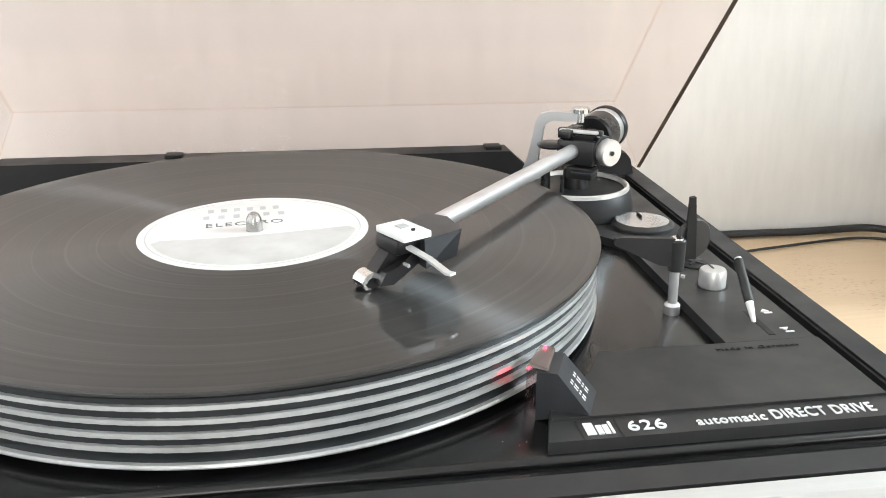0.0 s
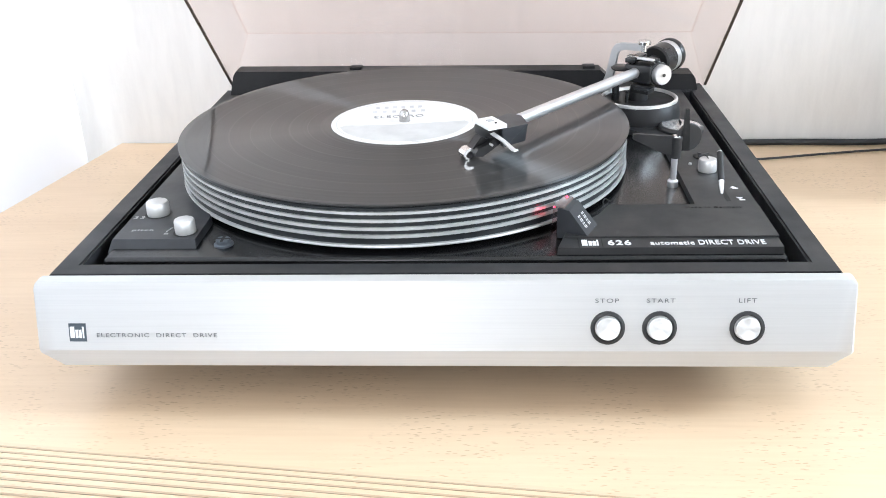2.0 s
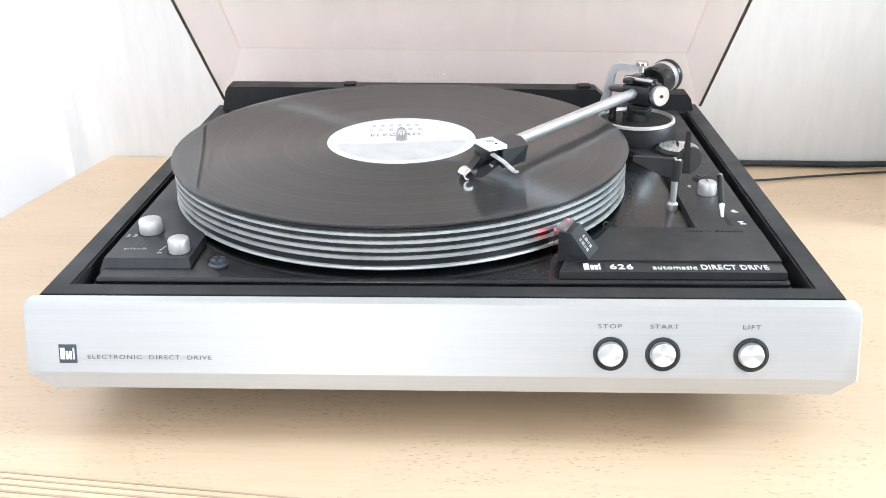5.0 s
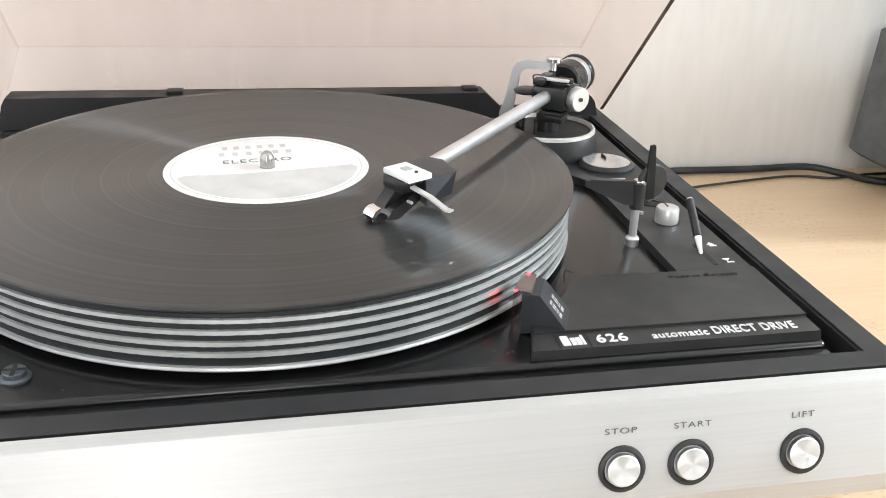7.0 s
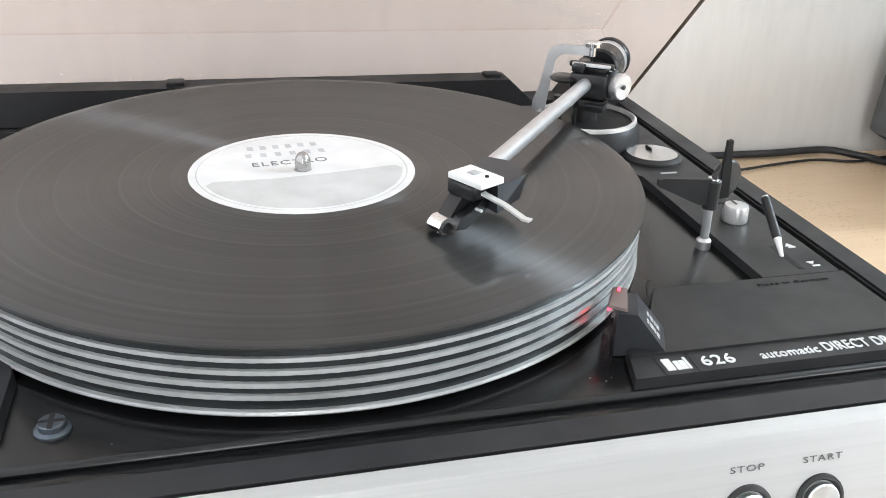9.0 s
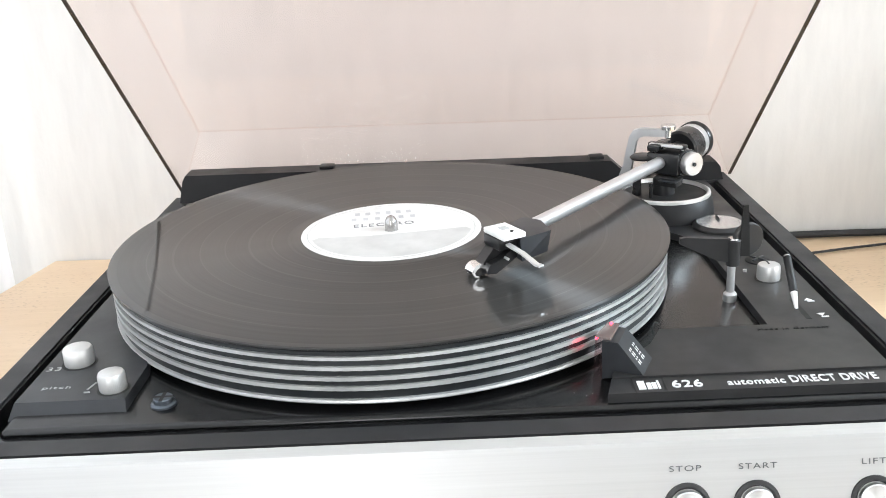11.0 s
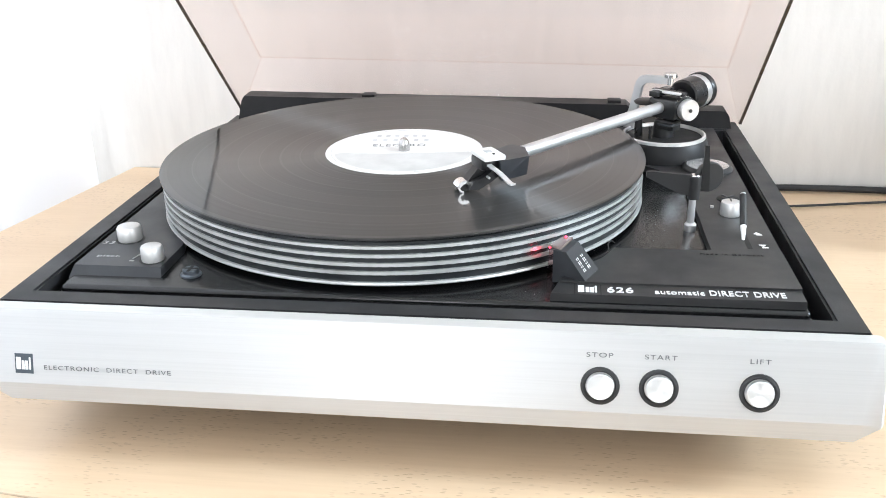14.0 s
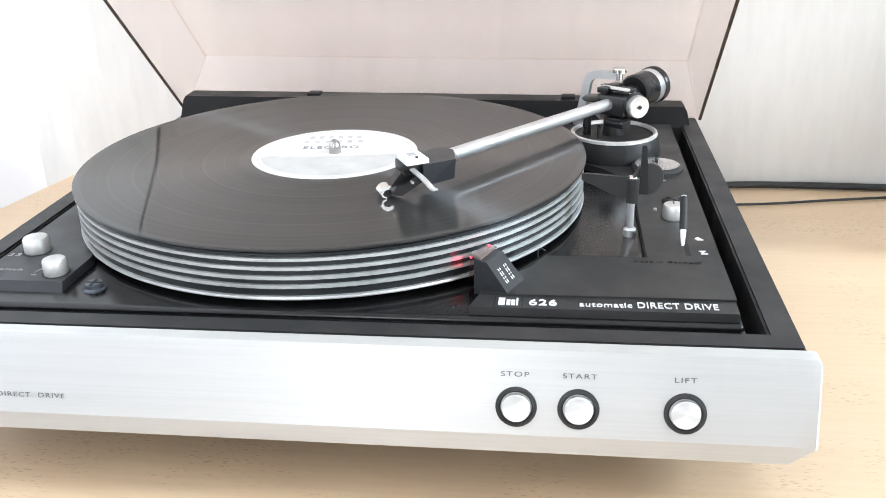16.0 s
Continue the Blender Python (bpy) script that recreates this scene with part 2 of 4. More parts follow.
CAPBROWN = worn("brown_smoked_cap", (0.16, 0.12, 0.11), 0.2, grain=1600, bump=0.000005)
CURTAIN = sheer()
FRAMEPAINT = worn("white_window_paint", (0.78, 0.79, 0.8), 0.35)
PAPER = worn("white_label_paper", (0.69, 0.68, 0.665), 0.55, grain=700, bump=0.00002, stain=0.96)
PAPERGREY = worn("grey_label_print", (0.54, 0.535, 0.52), 0.55, stain=0.9)
PAPERINK = worn("dark_label_print", (0.5, 0.5, 0.51), 0.55)
STONE = worn("dark_grey_stone", (0.11, 0.115, 0.12), 0.85, grain=160, bump=0.002)
LEAF = worn("green_leaf", (0.09, 0.15, 0.08), 0.45)
CARPET = worn("pale_carpet", (0.5, 0.49, 0.48), 0.95, grain=500, bump=0.002)
glow = Mat("red_strobe_lamp", (0.6, 0.02, 0.03), 0.3)
glow.set("Emission Color", (1, 0.03, 0.06, 1))
glow.set("Emission Strength", 9.0)
LED = glow.m


# ---- mesh helpers ----
def box(bm, lo, hi, bevel=0.0, seg=2):
    made = bmesh.ops.create_cube(bm, size=1)["verts"]
    for v in made:
        v.co = Vector([l + (h - l) * (c + 0.5) for l, h, c in zip(lo, hi, v.co)])
    if bevel:
        edges = {e for v in made for e in v.link_edges}
        bmesh.ops.bevel(bm, geom=list(edges), offset=bevel, segments=seg, affect="EDGES", profile=0.5)
    return bm


def prism(bm, poly, z0, z1, top=None):
    """An upright prism over a plan; top gives another outline for its upper face."""
    top = top or poly
    a = [bm.verts.new((x, y, z0)) for x, y in poly]
    b = [bm.verts.new((x, y, z1)) for x, y in top]
    n = len(a)
    bm.faces.new(a[::-1])
    bm.faces.new(b)
    for i in range(n):
        bm.faces.new((a[i], a[(i + 1) % n], b[(i + 1) % n], b[i]))
    return bm


def turned(bm, rings, axis=Matrix.Identity(4), seg=48):
    """A turned body from (radius, height) pairs about the z axis of axis."""
    loops = []
    for r, z in rings:
        if r < 1e-6:
            loops.append([bm.verts.new(axis @ Vector((0, 0, z)))])
        else:
            loops.append([bm.verts.new(axis @ Vector((r * math.cos(a), r * math.sin(a), z))) for a in (2 * math.pi * k / seg for k in range(seg))])
    for p, q in zip(loops, loops[1:]):
        for k in range(seg):
            f = [p[k % len(p)], p[(k + 1) % len(p)], q[(k + 1) % len(q)], q[k % len(q)]]
            f = list(dict.fromkeys(f))
            if len(f) > 2:
                bm.faces.new(f)
    return bm


def along(a, b):
    """The frame at a whose z axis points to b."""
    d = Vector(b) - Vector(a)
    return Matrix.Translation(a) @ d.to_track_quat("Z", "Y").to_matrix().to_4x4()


def rod(bm, a, b, r0, r1=None, seg=24, round_end=0.0):
    r1 = r0 if r1 is None else r1
    length = (Vector(b) - Vector(a)).length
    e = round_end
    rings = [(0, 0), (r0 - e, 0), (r0, e), (r1, length - e), (r1 - e, length), (0, length)] if e else [(0, 0), (r0, 0), (r1, length), (0, length)]
    return turned(bm, rings, along(a, b), seg)


def sweep(bm, pts, r, seg=10):
    """A round cable through points, smoothed."""
    pts = [Vector(p) for p in pts]
    fine = []
    for i in range(len(pts) - 1):
        p0, p1, p2, p3 = pts[max(i - 1, 0)], pts[i], pts[i + 1], pts[min(i + 2, len(pts) - 1)]
        for k in range(10):
            t = k / 10
            fine.append(0.5 * (2 * p1 + (p2 - p0) * t + (2 * p0 - 5 * p1 + 4 * p2 - p3) * t * t + (3 * p1 - p0 - 3 * p2 + p3) * t ** 3))
    fine.append(pts[-1])
    loops = []
    for i, p in enumerate(fine):
        d = (fine[min(i + 1, len(fine) - 1)] - fine[max(i - 1, 0)]).normalized()
        side = d.cross(Vector((0, 0, 1))).normalized()
        up = side.cross(d)
        loops.append([bm.verts.new(p + r * (side * math.cos(a) + up * math.sin(a))) for a in (2 * math.pi * k / seg for k in range(seg))])
    for p, q in zip(loops, loops[1:]):
        for k in range(seg):
            bm.faces.new((p[k], p[(k + 1) % seg], q[(k + 1) % seg], q[k]))
    bm.faces.new(loops[0][::-1])
    bm.faces.new(loops[-1])
    return bm


def mesh_of(name, bm, material, sharp=35):
    bmesh.ops.recalc_face_normals(bm, faces=bm.faces)
    me = bpy.data.meshes.new(name)
    bm.to_mesh(me)
    bm.free()
    me.materials.append(material)
    me.polygons.foreach_set("use_smooth", [True] * len(me.polygons))
    me.set_sharp_from_angle(angle=radians(sharp))
    return me


def part(name, bm, material, parent, label=""):
    ob = new(name, mesh_of(name, bm, material))
    ob.parent = parent
    ob.matrix_parent_inverse = Matrix.Translation(-parent.location)
    return tagged(ob, label)


def thing(name, bm, material, label, category, group="", kind="", origin=(0, 0, 0)):
    bmesh.ops.translate(bm, verts=bm.verts, vec=-Vector(origin))
    ob = new(name, mesh_of(name, bm, material))
    ob.location = origin
    return tagged(ob, label, category, group, kind)


def base(name, at, label, category, kind=""):
    ob = new(name)
    ob.empty_display_size = 0.02
    ob.location = at
    return tagged(ob, label, category, "", kind)


def lettering(name, words, m, width, height, material, parent, label, extrude=0.0001, spacing=1.18, weight=0.0):
    """Raised or printed words, fitted to a width and height, centred at the pose m."""
    cu = bpy.data.curves.new(name, "FONT")
    cu.body, cu.size, cu.extrude, cu.align_x = words, 1.0, 0.0, "LEFT"
    cu.space_character, cu.offset = spacing, weight
    tmp = new(name + "_curve", cu)
    dg = bpy.context.evaluated_depsgraph_get()
    me = bpy.data.meshes.new_from_object(tmp.evaluated_get(dg))
    bpy.data.objects.remove(tmp)
    bm = bmesh.new()
    bm.from_mesh(me)
    xs, ys = [v.co.x for v in bm.verts], [v.co.y for v in bm.verts]
    cx, cy, sx, sy = (min(xs) + max(xs)) / 2, (min(ys) + max(ys)) / 2, width / (max(xs) - min(xs)), height / (max(ys) - min(ys))
    got = bmesh.ops.extrude_face_region(bm, geom=bm.faces[:])
    up = {v for v in got["geom"] if isinstance(v, bmesh.types.BMVert)}
    for v in bm.verts:
        v.co = m @ Vector(((v.co.x - cx) * sx, (v.co.y - cy) * sy, extrude if v in up else 0.0))
    return part(name, bm, material, parent, label)


def arc(cx, cy, r, a0, a1, n):
    return [(cx + r * math.cos(radians(a0 + (a1 - a0) * k / n)), cy + r * math.sin(radians(a0 + (a1 - a0) * k / n))) for k in range(n + 1)]


# ---- room ----
FLOOR_Z, CEIL_Z = -0.74, 1.76



def slab(name, lo, hi, material, label):
    return thing(name, box(bmesh.new(), lo, hi), material, label, "wall", kind="structure")


bm = bmesh.new()
prism(bm, [(-0.62, 0.476), (2.4, 0.352), (2.4, 0.5), (-0.62, 0.62)], FLOOR_Z, CEIL_Z)
thing("wall_north", bm, WALL, "off-white woodchip-papered wall behind the table", "wall", kind="structure")
# floor, ceiling and east wall are out of view, added to enclose the light
slab("floor", (-1.4, -2.6, FLOOR_Z - 0.1), (2.5, 0.7, FLOOR_Z), CARPET, "unseen pale carpeted floor")
slab("ceiling", (-1.4, -2.6, CEIL_Z), (2.5, 0.7, CEIL_Z + 0.1), CEIL, "unseen plain white ceiling")
bm = bmesh.new()
for lo, hi in (((-2.6, FLOOR_Z), (-2.2, CEIL_Z)), ((-2.2, FLOOR_Z), (-1.2, 0.05)), ((-2.2, 1.45), (-1.2, CEIL_Z)), ((-1.2, FLOOR_Z), (-0.3, CEIL_Z)),
               ((-0.3, FLOOR_Z), (0.3, 0.6)), ((-0.3, 1.68), (0.3, CEIL_Z)), ((0.3, FLOOR_Z), (0.7, CEIL_Z))):
    box(bm, (2.4, lo[0], lo[1]), (2.5, hi[0], hi[1]))
thing("wall_east", bm, WALL, "unseen off-white wall with two window openings", "wall", kind="structure")
# window wall beside the table: two piers, a parapet and a lintel round the opening
LX0, LX1 = -0.74, -0.62
bm = bmesh.new()
box(bm, (LX0, 0.45, FLOOR_Z), (LX1, 0.62, CEIL_Z))
box(bm, (LX0, -2.6, FLOOR_Z), (LX1, -0.55, CEIL_Z))
box(bm, (LX0, -0.55, FLOOR_Z), (LX1, 0.45, -0.3))
box(bm, (LX0, -0.55, 1.45), (LX1, 0.45, CEIL_Z))
thing("wall_west", bm, WALL, "white wall with a wide window opening", "wall", kind="structure")
win = base("window_1", (-0.7, -0.095, -0.3), "white painted window behind a sheer curtain", "window", "structure")
for y0, y1, z0, z1 in ((-0.55, 0.45, -0.3, -0.22), (-0.55, 0.45, 1.37, 1.45), (-0.55, -0.47, -0.22, 1.37), (0.40, 0.45, -0.22, 1.37)):
    part("window_frame", box(bmesh.new(), (-0.71, y0, z0), (-0.65, y1, z1), 0.006), FRAMEPAINT, win)
part("window_sill", box(bmesh.new(), (-0.66, -0.57, -0.34), (-0.57, 0.47, -0.3), 0.006), FRAMEPAINT, win)
# unseen wall across the room, added with its window
bm = bmesh.new()
for lo, hi in (((-1.4, FLOOR_Z), (-1.1, CEIL_Z)), ((-0.1, FLOOR_Z), (2.5, CEIL_Z)), ((-1.1, FLOOR_Z), (-0.1, -0.2)), ((-1.1, 1.7), (-0.1, CEIL_Z))):
    box(bm, (lo[0], -2.6, lo[1]), (hi[0], -2.5, hi[1]))
thing("wall_south", bm, WALL, "unseen off-white wall with a window opening", "wall", kind="structure")

# sheer curtain hanging beside the table
bm = bmesh.new()
grid = []
for i in range(241):
    s = i / 240
    y = -0.7 + 1.14 * s
    x = -0.388 + 0.2 * (y - 0.42) + 0.017 * math.sin(34 * y) + 0.0035 * math.sin(79 * y + 1.2) + 0.004 * math.sin(15 * y)
    grid.append([bm.verts.new((x + 0.006 * math.sin(2.1 * z + 9 * y), y + 0.004 * math.sin(3 * z), z)) for z in (FLOOR_Z + 0.02, -0.4, -0.1, 0.2, 0.5, 0.9, 1.3, 1.7)])
for p, q in zip(grid, grid[1:]):
    for k in range(7):
        bm.faces.new((p[k], q[k], q[k + 1], p[k + 1]))
thing("curtain", bm, CURTAIN, "sheer white curtain hanging in soft folds beside the table", "curtain")

# ---- table ----
table = base("table", (0.4, 0.2, FLOOR_Z), "beech-veneered table with a rounded layered front edge", "table")
FL, FR, BR, BL = (-0.447, -0.010), (1.3, -0.202), (1.3, 0.396), (-0.351, 0.463)
part("tabletop", prism(bmesh.new(), [FL, FR, BR, BL], -0.036, 0.0), WOOD, table)
# the front edge: a quarter round that shows its plies
fdir = (Vector(FR) - Vector(FL)).normalized()
fout = Vector((fdir.y, -fdir.x))
R_EDGE, PLIES = 0.033, 28
for k in range(PLIES):
    bm = bmesh.new()
    rows = []
    thin = 0.3 if k % 2 else -0.3
    a0, a1 = 90 * (k + max(thin, 0)) / PLIES, 90 * (k + 1 + max(-thin, 0)) / PLIES
    for a in (a0, (a0 + a1) / 2, min(a1, 90)):
        o, z = R_EDGE * math.sin(radians(a)), -R_EDGE + R_EDGE * math.cos(radians(a))
        rows.append((o - (0.0004 if k % 2 else 0), z))
    section = rows + [(0.0, -R_EDGE)]
    for pt in (FL, FR):
        for o, z in section:
            bm.verts.new((pt[0] + fout.x * o, pt[1] + fout.y * o, z))
    bm.verts.ensure_lookup_table()
    n = len(section)
    bm.faces.new([bm.verts[i] for i in range(n)])
    bm.faces.new([bm.verts[n + i] for i in range(n)][::-1])
    for i in range(n):
        bm.faces.new((bm.verts[i], bm.verts[(i + 1) % n], bm.verts[n + (i + 1) % n], bm.verts[n + i]))
    part("ply_layer", bm, PLY_DARK if k % 2 else PLY_LIGHT, table)
for x, y in ((-0.3, 0.05), (1.2, -0.1), (1.2, 0.33), (-0.28, 0.4)):
    part("leg", box(bmesh.new(), (x - 0.03, y - 0.03, FLOOR_Z), (x + 0.03, y + 0.03, -0.036), 0.004), WOOD, table)

# ---- turntable ----
tt = base("turntable", (0, 0.19, 0), "black record player with a brushed aluminium front and open tinted cover", "turntable")
TOP = 0.0778
# plinth: a mitred frame of four rails and a base
OX, IX, OY0, IY0, IY1, OY1 = 0.208, 0.1945, 0.0085, 0.0218, 0.350, 0.374
outer = [(-OX, OY0), (OX, OY0), (OX, OY1), (-OX, OY1)]
inner = [(-IX, IY0), (IX, IY0), (IX, IY1), (-IX, IY1)]
plinth = part("plinth", prism(bmesh.new(), [(-0.2, 0.02), (0.2, 0.02), (0.2, 0.366), (-0.2, 0.366)], 0.024, 0.05), PLINTH, tt)
for k in range(4):
    o0, o1, i1, i0 = outer[k], outer[(k + 1) % 4], inner[(k + 1) % 4], inner[k]
    bm = prism(bmesh.new(), [o0, o1, i1, i0], 0.027, TOP)
    bmesh.ops.bevel(bm, geom=[e for e in bm.edges if all(v.co.z > TOP - 1e-5 for v in e.verts) and e.calc_length() > 0.1], offset=0.0012, segments=2, affect="EDGES")
    part("rail", bm, PLINTH, plinth)
for x, y in ((-0.15, 0.13), (0.15, 0.13), (-0.165, 0.32), (0.165, 0.32)):
    part("foot", turned(bmesh.new(), [(0, 0), (0.02, 0), (0.022, 0.003), (0.019, 0.0245), (0, 0.0245)], pose(x, y, 0)), RUBBER, tt)

# front panel: brushed aluminium with a chamfered foot and softened corners
LEANS = 0.2408  # the face leans back: its foot stands proud


def face_y(z):
    return -LEANS * (0.0758 - z)


def on_face(x, z, proud=0.0):
    return pose(x, face_y(z) - proud, z, 90 - math.degrees(math.atan(LEANS)), 0, 0)


def panel_section(x, dz=0.0):
    return [(x, 0.0083, 0.0287), (x, -0.0030, 0.0287), (x, face_y(0.0412), 0.0412), (x, face_y(0.0758 - dz), 0.0758 - dz), (x, 0.0013, 0.0773 - dz), (x, 0.0083, 0.0775 - dz)]


bm = bmesh.new()
sections = []
for x, dz, cut in ((-0.2128, 0.0028, 1), (-0.2118, 0.0009, 0.88), (-0.2100, 0.0, 0.72), (-0.2030, 0.0, 0.0), (0.2030, 0.0, 0.0), (0.2100, 0.0, 0.72), (0.2118, 0.0009, 0.88), (0.2128, 0.0028, 1)):
    ring = []
    for px, py, pz in panel_section(x, dz):
        if pz < 0.03:
            pz += 0.0119 * cut
            py = py + (face_y(0.0412) - py) * cut if py < 0.007 else py
        if abs(x) > 0.2125 and py < 0.001:
            py += 0.0010
        ring.append(bm.verts.new((px, py, pz)))
    sections.append(ring)
for p, q in zip(sections, sections[1:]):
    for k in range(6):
        bm.faces.new((p[k], p[(k + 1) % 6], q[(k + 1) % 6], q[k]))
bm.faces.new(sections[0])
bm.faces.new(sections[-1][::-1])
panel = part("front_panel", bm, ALU, tt, "brushed aluminium front panel")
for x in (0.0886, 0.1148, 0.1588):
    face = on_face(x, 0.0533, -0.0003)
    bez = part("button_bezel", turned(bmesh.new(), [(0.0064, -0.001), (0.0066, 0.0008), (0.0075, 0.0016), (0.0087, 0.0012), (0.0091, -0.001)], face), TRIM, tt, "black ring round a button")
    b = new("button", mesh_of("button", turned(bmesh.new(), [(0.0061, -0.002), (0.0061, 0.0026), (0.0057, 0.0031), (0.0035, 0.0029), (0, 0.0028)], pose(0, 0, 0, 90, 0, 0)), SPUN))
    b.parent = bez
    b.matrix_basis = face @ pose(0, 0, 0, -90, 0, 0)
    b.matrix_parent_inverse = Matrix.Identity(4)
    tagged(b, "round spun aluminium push button")
for words, x, w in (("STOP", 0.0880, 0.0120), ("START", 0.1152, 0.0143), ("LIFT", 0.1585, 0.0090)):
    lettering("printed_word", words, on_face(x, 0.0675, 0.0003), w, 0.0022, INK, panel, "grey printed word " + words.lower())
lettering("printed_word", "ELECTRONIC  DIRECT  DRIVE", on_face(-0.1477, 0.0496, 0.0003), 0.0648, 0.0022, INK, panel, "grey printed words electronic direct drive")
bm = box(bmesh.new(), (-0.0047, -0.0050, -0.0006), (0.0047, 0.0050, 0.00015))
bmesh.ops.transform(bm, matrix=on_face(-0.1905, 0.0509), verts=bm.verts)
part("badge", bm, LOGO, panel, "dark slate square badge with pale bars")
for x, w, h in ((-0.0028, 0.0024, 0.0062), (-0.0004, 0.0014, 0.0045), (0.0014, 0.0014, 0.0045), (0.0031, 0.0008, 0.0062)):
    bm = box(bmesh.new(), (x - w / 2, -0.003, 0), (x + w / 2, -0.003 + h, 0.0003))
    bmesh.ops.transform(bm, matrix=on_face(-0.1905, 0.0509), verts=bm.verts)
    part("badge_bar", bm, WHITEINK, panel)

# deck plate, sunk in the plinth with a dark gap round it
DZ = 0.0762
bm = box(bmesh.new(), (-0.1875, 0.0310, 0.055), (0.1875, 0.347, DZ), 0.0028, 4)
deck = part("deck_plate", bm, DECK, tt, "black satin-painted metal deck plate")
part("deck_lip", box(bmesh.new(), (-0.1885, 0.0252, 0.055), (0.1885, 0.0335, 0.0732), 0.0016, 4), DECK, tt)
PC = (-0.0307, 0.186)

# raised control block for speed and pitch
SZ = 0.0805
plan = [(-0.1885, 0.0428), (-0.1375, 0.0428), (-0.1375, 0.078)] + arc(PC[0], PC[1], 0.1475, 222, 182, 12) + [(-0.1885, 0.185)]
inset = [(-0.187, 0.0482), (-0.139, 0.0482), (-0.139, 0.0785)] + arc(PC[0], PC[1], 0.1485, 222, 182, 12) + [(-0.187, 0.185)]
block = part("control_block", prism(bmesh.new(), plan, 0.0745, SZ, inset), GREYP, tt, "dark grey raised block with two knobs")


def knob(x, y, r, z0, z1, parent, mark=0.0):
    """A satin silver knob with fine flutes and a flat top."""
    bm = bmesh.new()
    seg = 96
    rings = []
    for rr, z, flute in ((r * 0.97, z0, 1), (r, z0 + 0.001, 1), (r * 0.985, z1 - 0.0012, 1), (r * 0.9, z1 - 0.0002, 0), (r * 0.84, z1, 0)):
        rings.append([bm.verts.new(((rr - (0.00011 * (k % 2) if flute else 0)) * math.cos(2 * math.pi * k / seg), (rr - (0.00011 * (k % 2) if flute else 0)) * math.sin(2 * math.pi * k / seg), z)) for k in range(seg)])
    for p, q in zip(rings, rings[1:]):
        for k in range(seg):
            bm.faces.new((p[k], p[(k + 1) % seg], q[(k + 1) % seg], q[k]))
    bm.faces.new(rings[-1])
    bmesh.ops.translate(bm, verts=bm.verts, vec=(x, y, 0))
    ob = part("knob", bm, SILVER, parent, "satin silver knob")
    # flat dark disc under the knob, a fifth wider than it
    part("knob_dark_disc", turned(bmesh.new(), [(0, z0 + 0.0001), (r * 1.18, z0 + 0.0001), (r * 1.2, z0 - 0.001), (0, z0 - 0.001)], pose(x, y, 0)), DARK, ob)
    if mark:
        part("index_mark", box(bmesh.new(), (x - 0.0004, y, z1 - 0.0001), (x + 0.0004, y + r * 0.8, z1 + 0.0003)), GREYP, ob)


knob(-0.1722, 0.0850, 0.0068, SZ, SZ + 0.0084, block)
knob(-0.1472, 0.0578, 0.0060, SZ, SZ + 0.0082, block)
part("pointer", prism(bmesh.new(), [(-0.1590, 0.0575), (-0.1583, 0.0575), (-0.1565, 0.0640), (-0.1572, 0.0640)], SZ, SZ + 0.0004), GREYINK, block)
part("pointer", box(bmesh.new(), (-0.1592, 0.0545, SZ), (-0.1566, 0.0553, SZ + 0.0004)), GREYINK, block)
lettering("printed_word", "pitch", pose(-0.1735, 0.0605, SZ, 0, 0, 0), 0.0125, 0.0032, GREYINK, block, "grey printed word pitch")
lettering("printed_number", "33", pose(-0.1822, 0.0795, SZ, 0, 0, 0), 0.0065, 0.0038, GREYINK, block, "grey printed number 33")

# transport screw
scr = part("transport_screw", turned(bmesh.new(), [(0, DZ), (0.0056, DZ), (0.0056, DZ + 0.0008), (0.0050, DZ + 0.0012), (0.0043, DZ + 0.0015), (0.0042, DZ + 0.0033), (0.0038, DZ + 0.0037), (0, DZ + 0.0037)], pose(-0.1232, 0.0495, 0)), BLUESCREW, tt, "blued steel slotted screw")
# raised dark bars paint the shade inside the screw's crossed slots
part("slot_shade", box(bmesh.new(), (-0.1240, 0.0455, DZ + 0.0028), (-0.1224, 0.0535, DZ + 0.00385)), DARK, scr)
part("slot_shade", box(bmesh.new(), (-0.1272, 0.0488, DZ + 0.0030), (-0.1192, 0.0502, DZ + 0.00380)), DARK, scr)

# raised front plate with the lettering strip
plan = [(0.0645, 0.0338), (0.1855, 0.0338), (0.1862, 0.0928), (0.098, 0.0928), (0.0905, 0.078), (0.0695, 0.0535)]
top = [(0.0650, 0.0344), (0.1850, 0.0344), (0.1855, 0.0926), (0.0985, 0.0926), (0.0912, 0.0778), (0.0702, 0.0535)]
plate = part("name_plate", prism(bmesh.new(), plan, 0.0745, 0.0802, top), TRIM, tt, "black raised plate with white lettering")
part("upper_plate", prism(bmesh.new(), [(0.0692, 0.0468), (0.1856, 0.0468), (0.1856, 0.0925), (0.0984, 0.0925), (0.0912, 0.078), (0.0705, 0.0538)], 0.0800, 0.0812), TRIM, plate)
LZ = 0.0802
for x, w, h in ((0.0797, 0.0030, 0.0070), (0.0828, 0.0018, 0.0052), (0.0850, 0.0018, 0.0052), (0.0868, 0.0009, 0.0070)):
    part("badge_bar", box(bmesh.new(), (x - w / 2, 0.0368, LZ), (x + w / 2, 0.0368 + h, LZ + 0.0004)), WHITEINK, plate)
# dark strips on the surface stand in for shade in two fine grooves
for x in (0.0765, 0.0892):
    part("groove_shade", box(bmesh.new(), (x - 0.0003, 0.0345, LZ - 0.0002), (x + 0.0003, 0.0462, LZ + 0.00015)), DARK, plate)
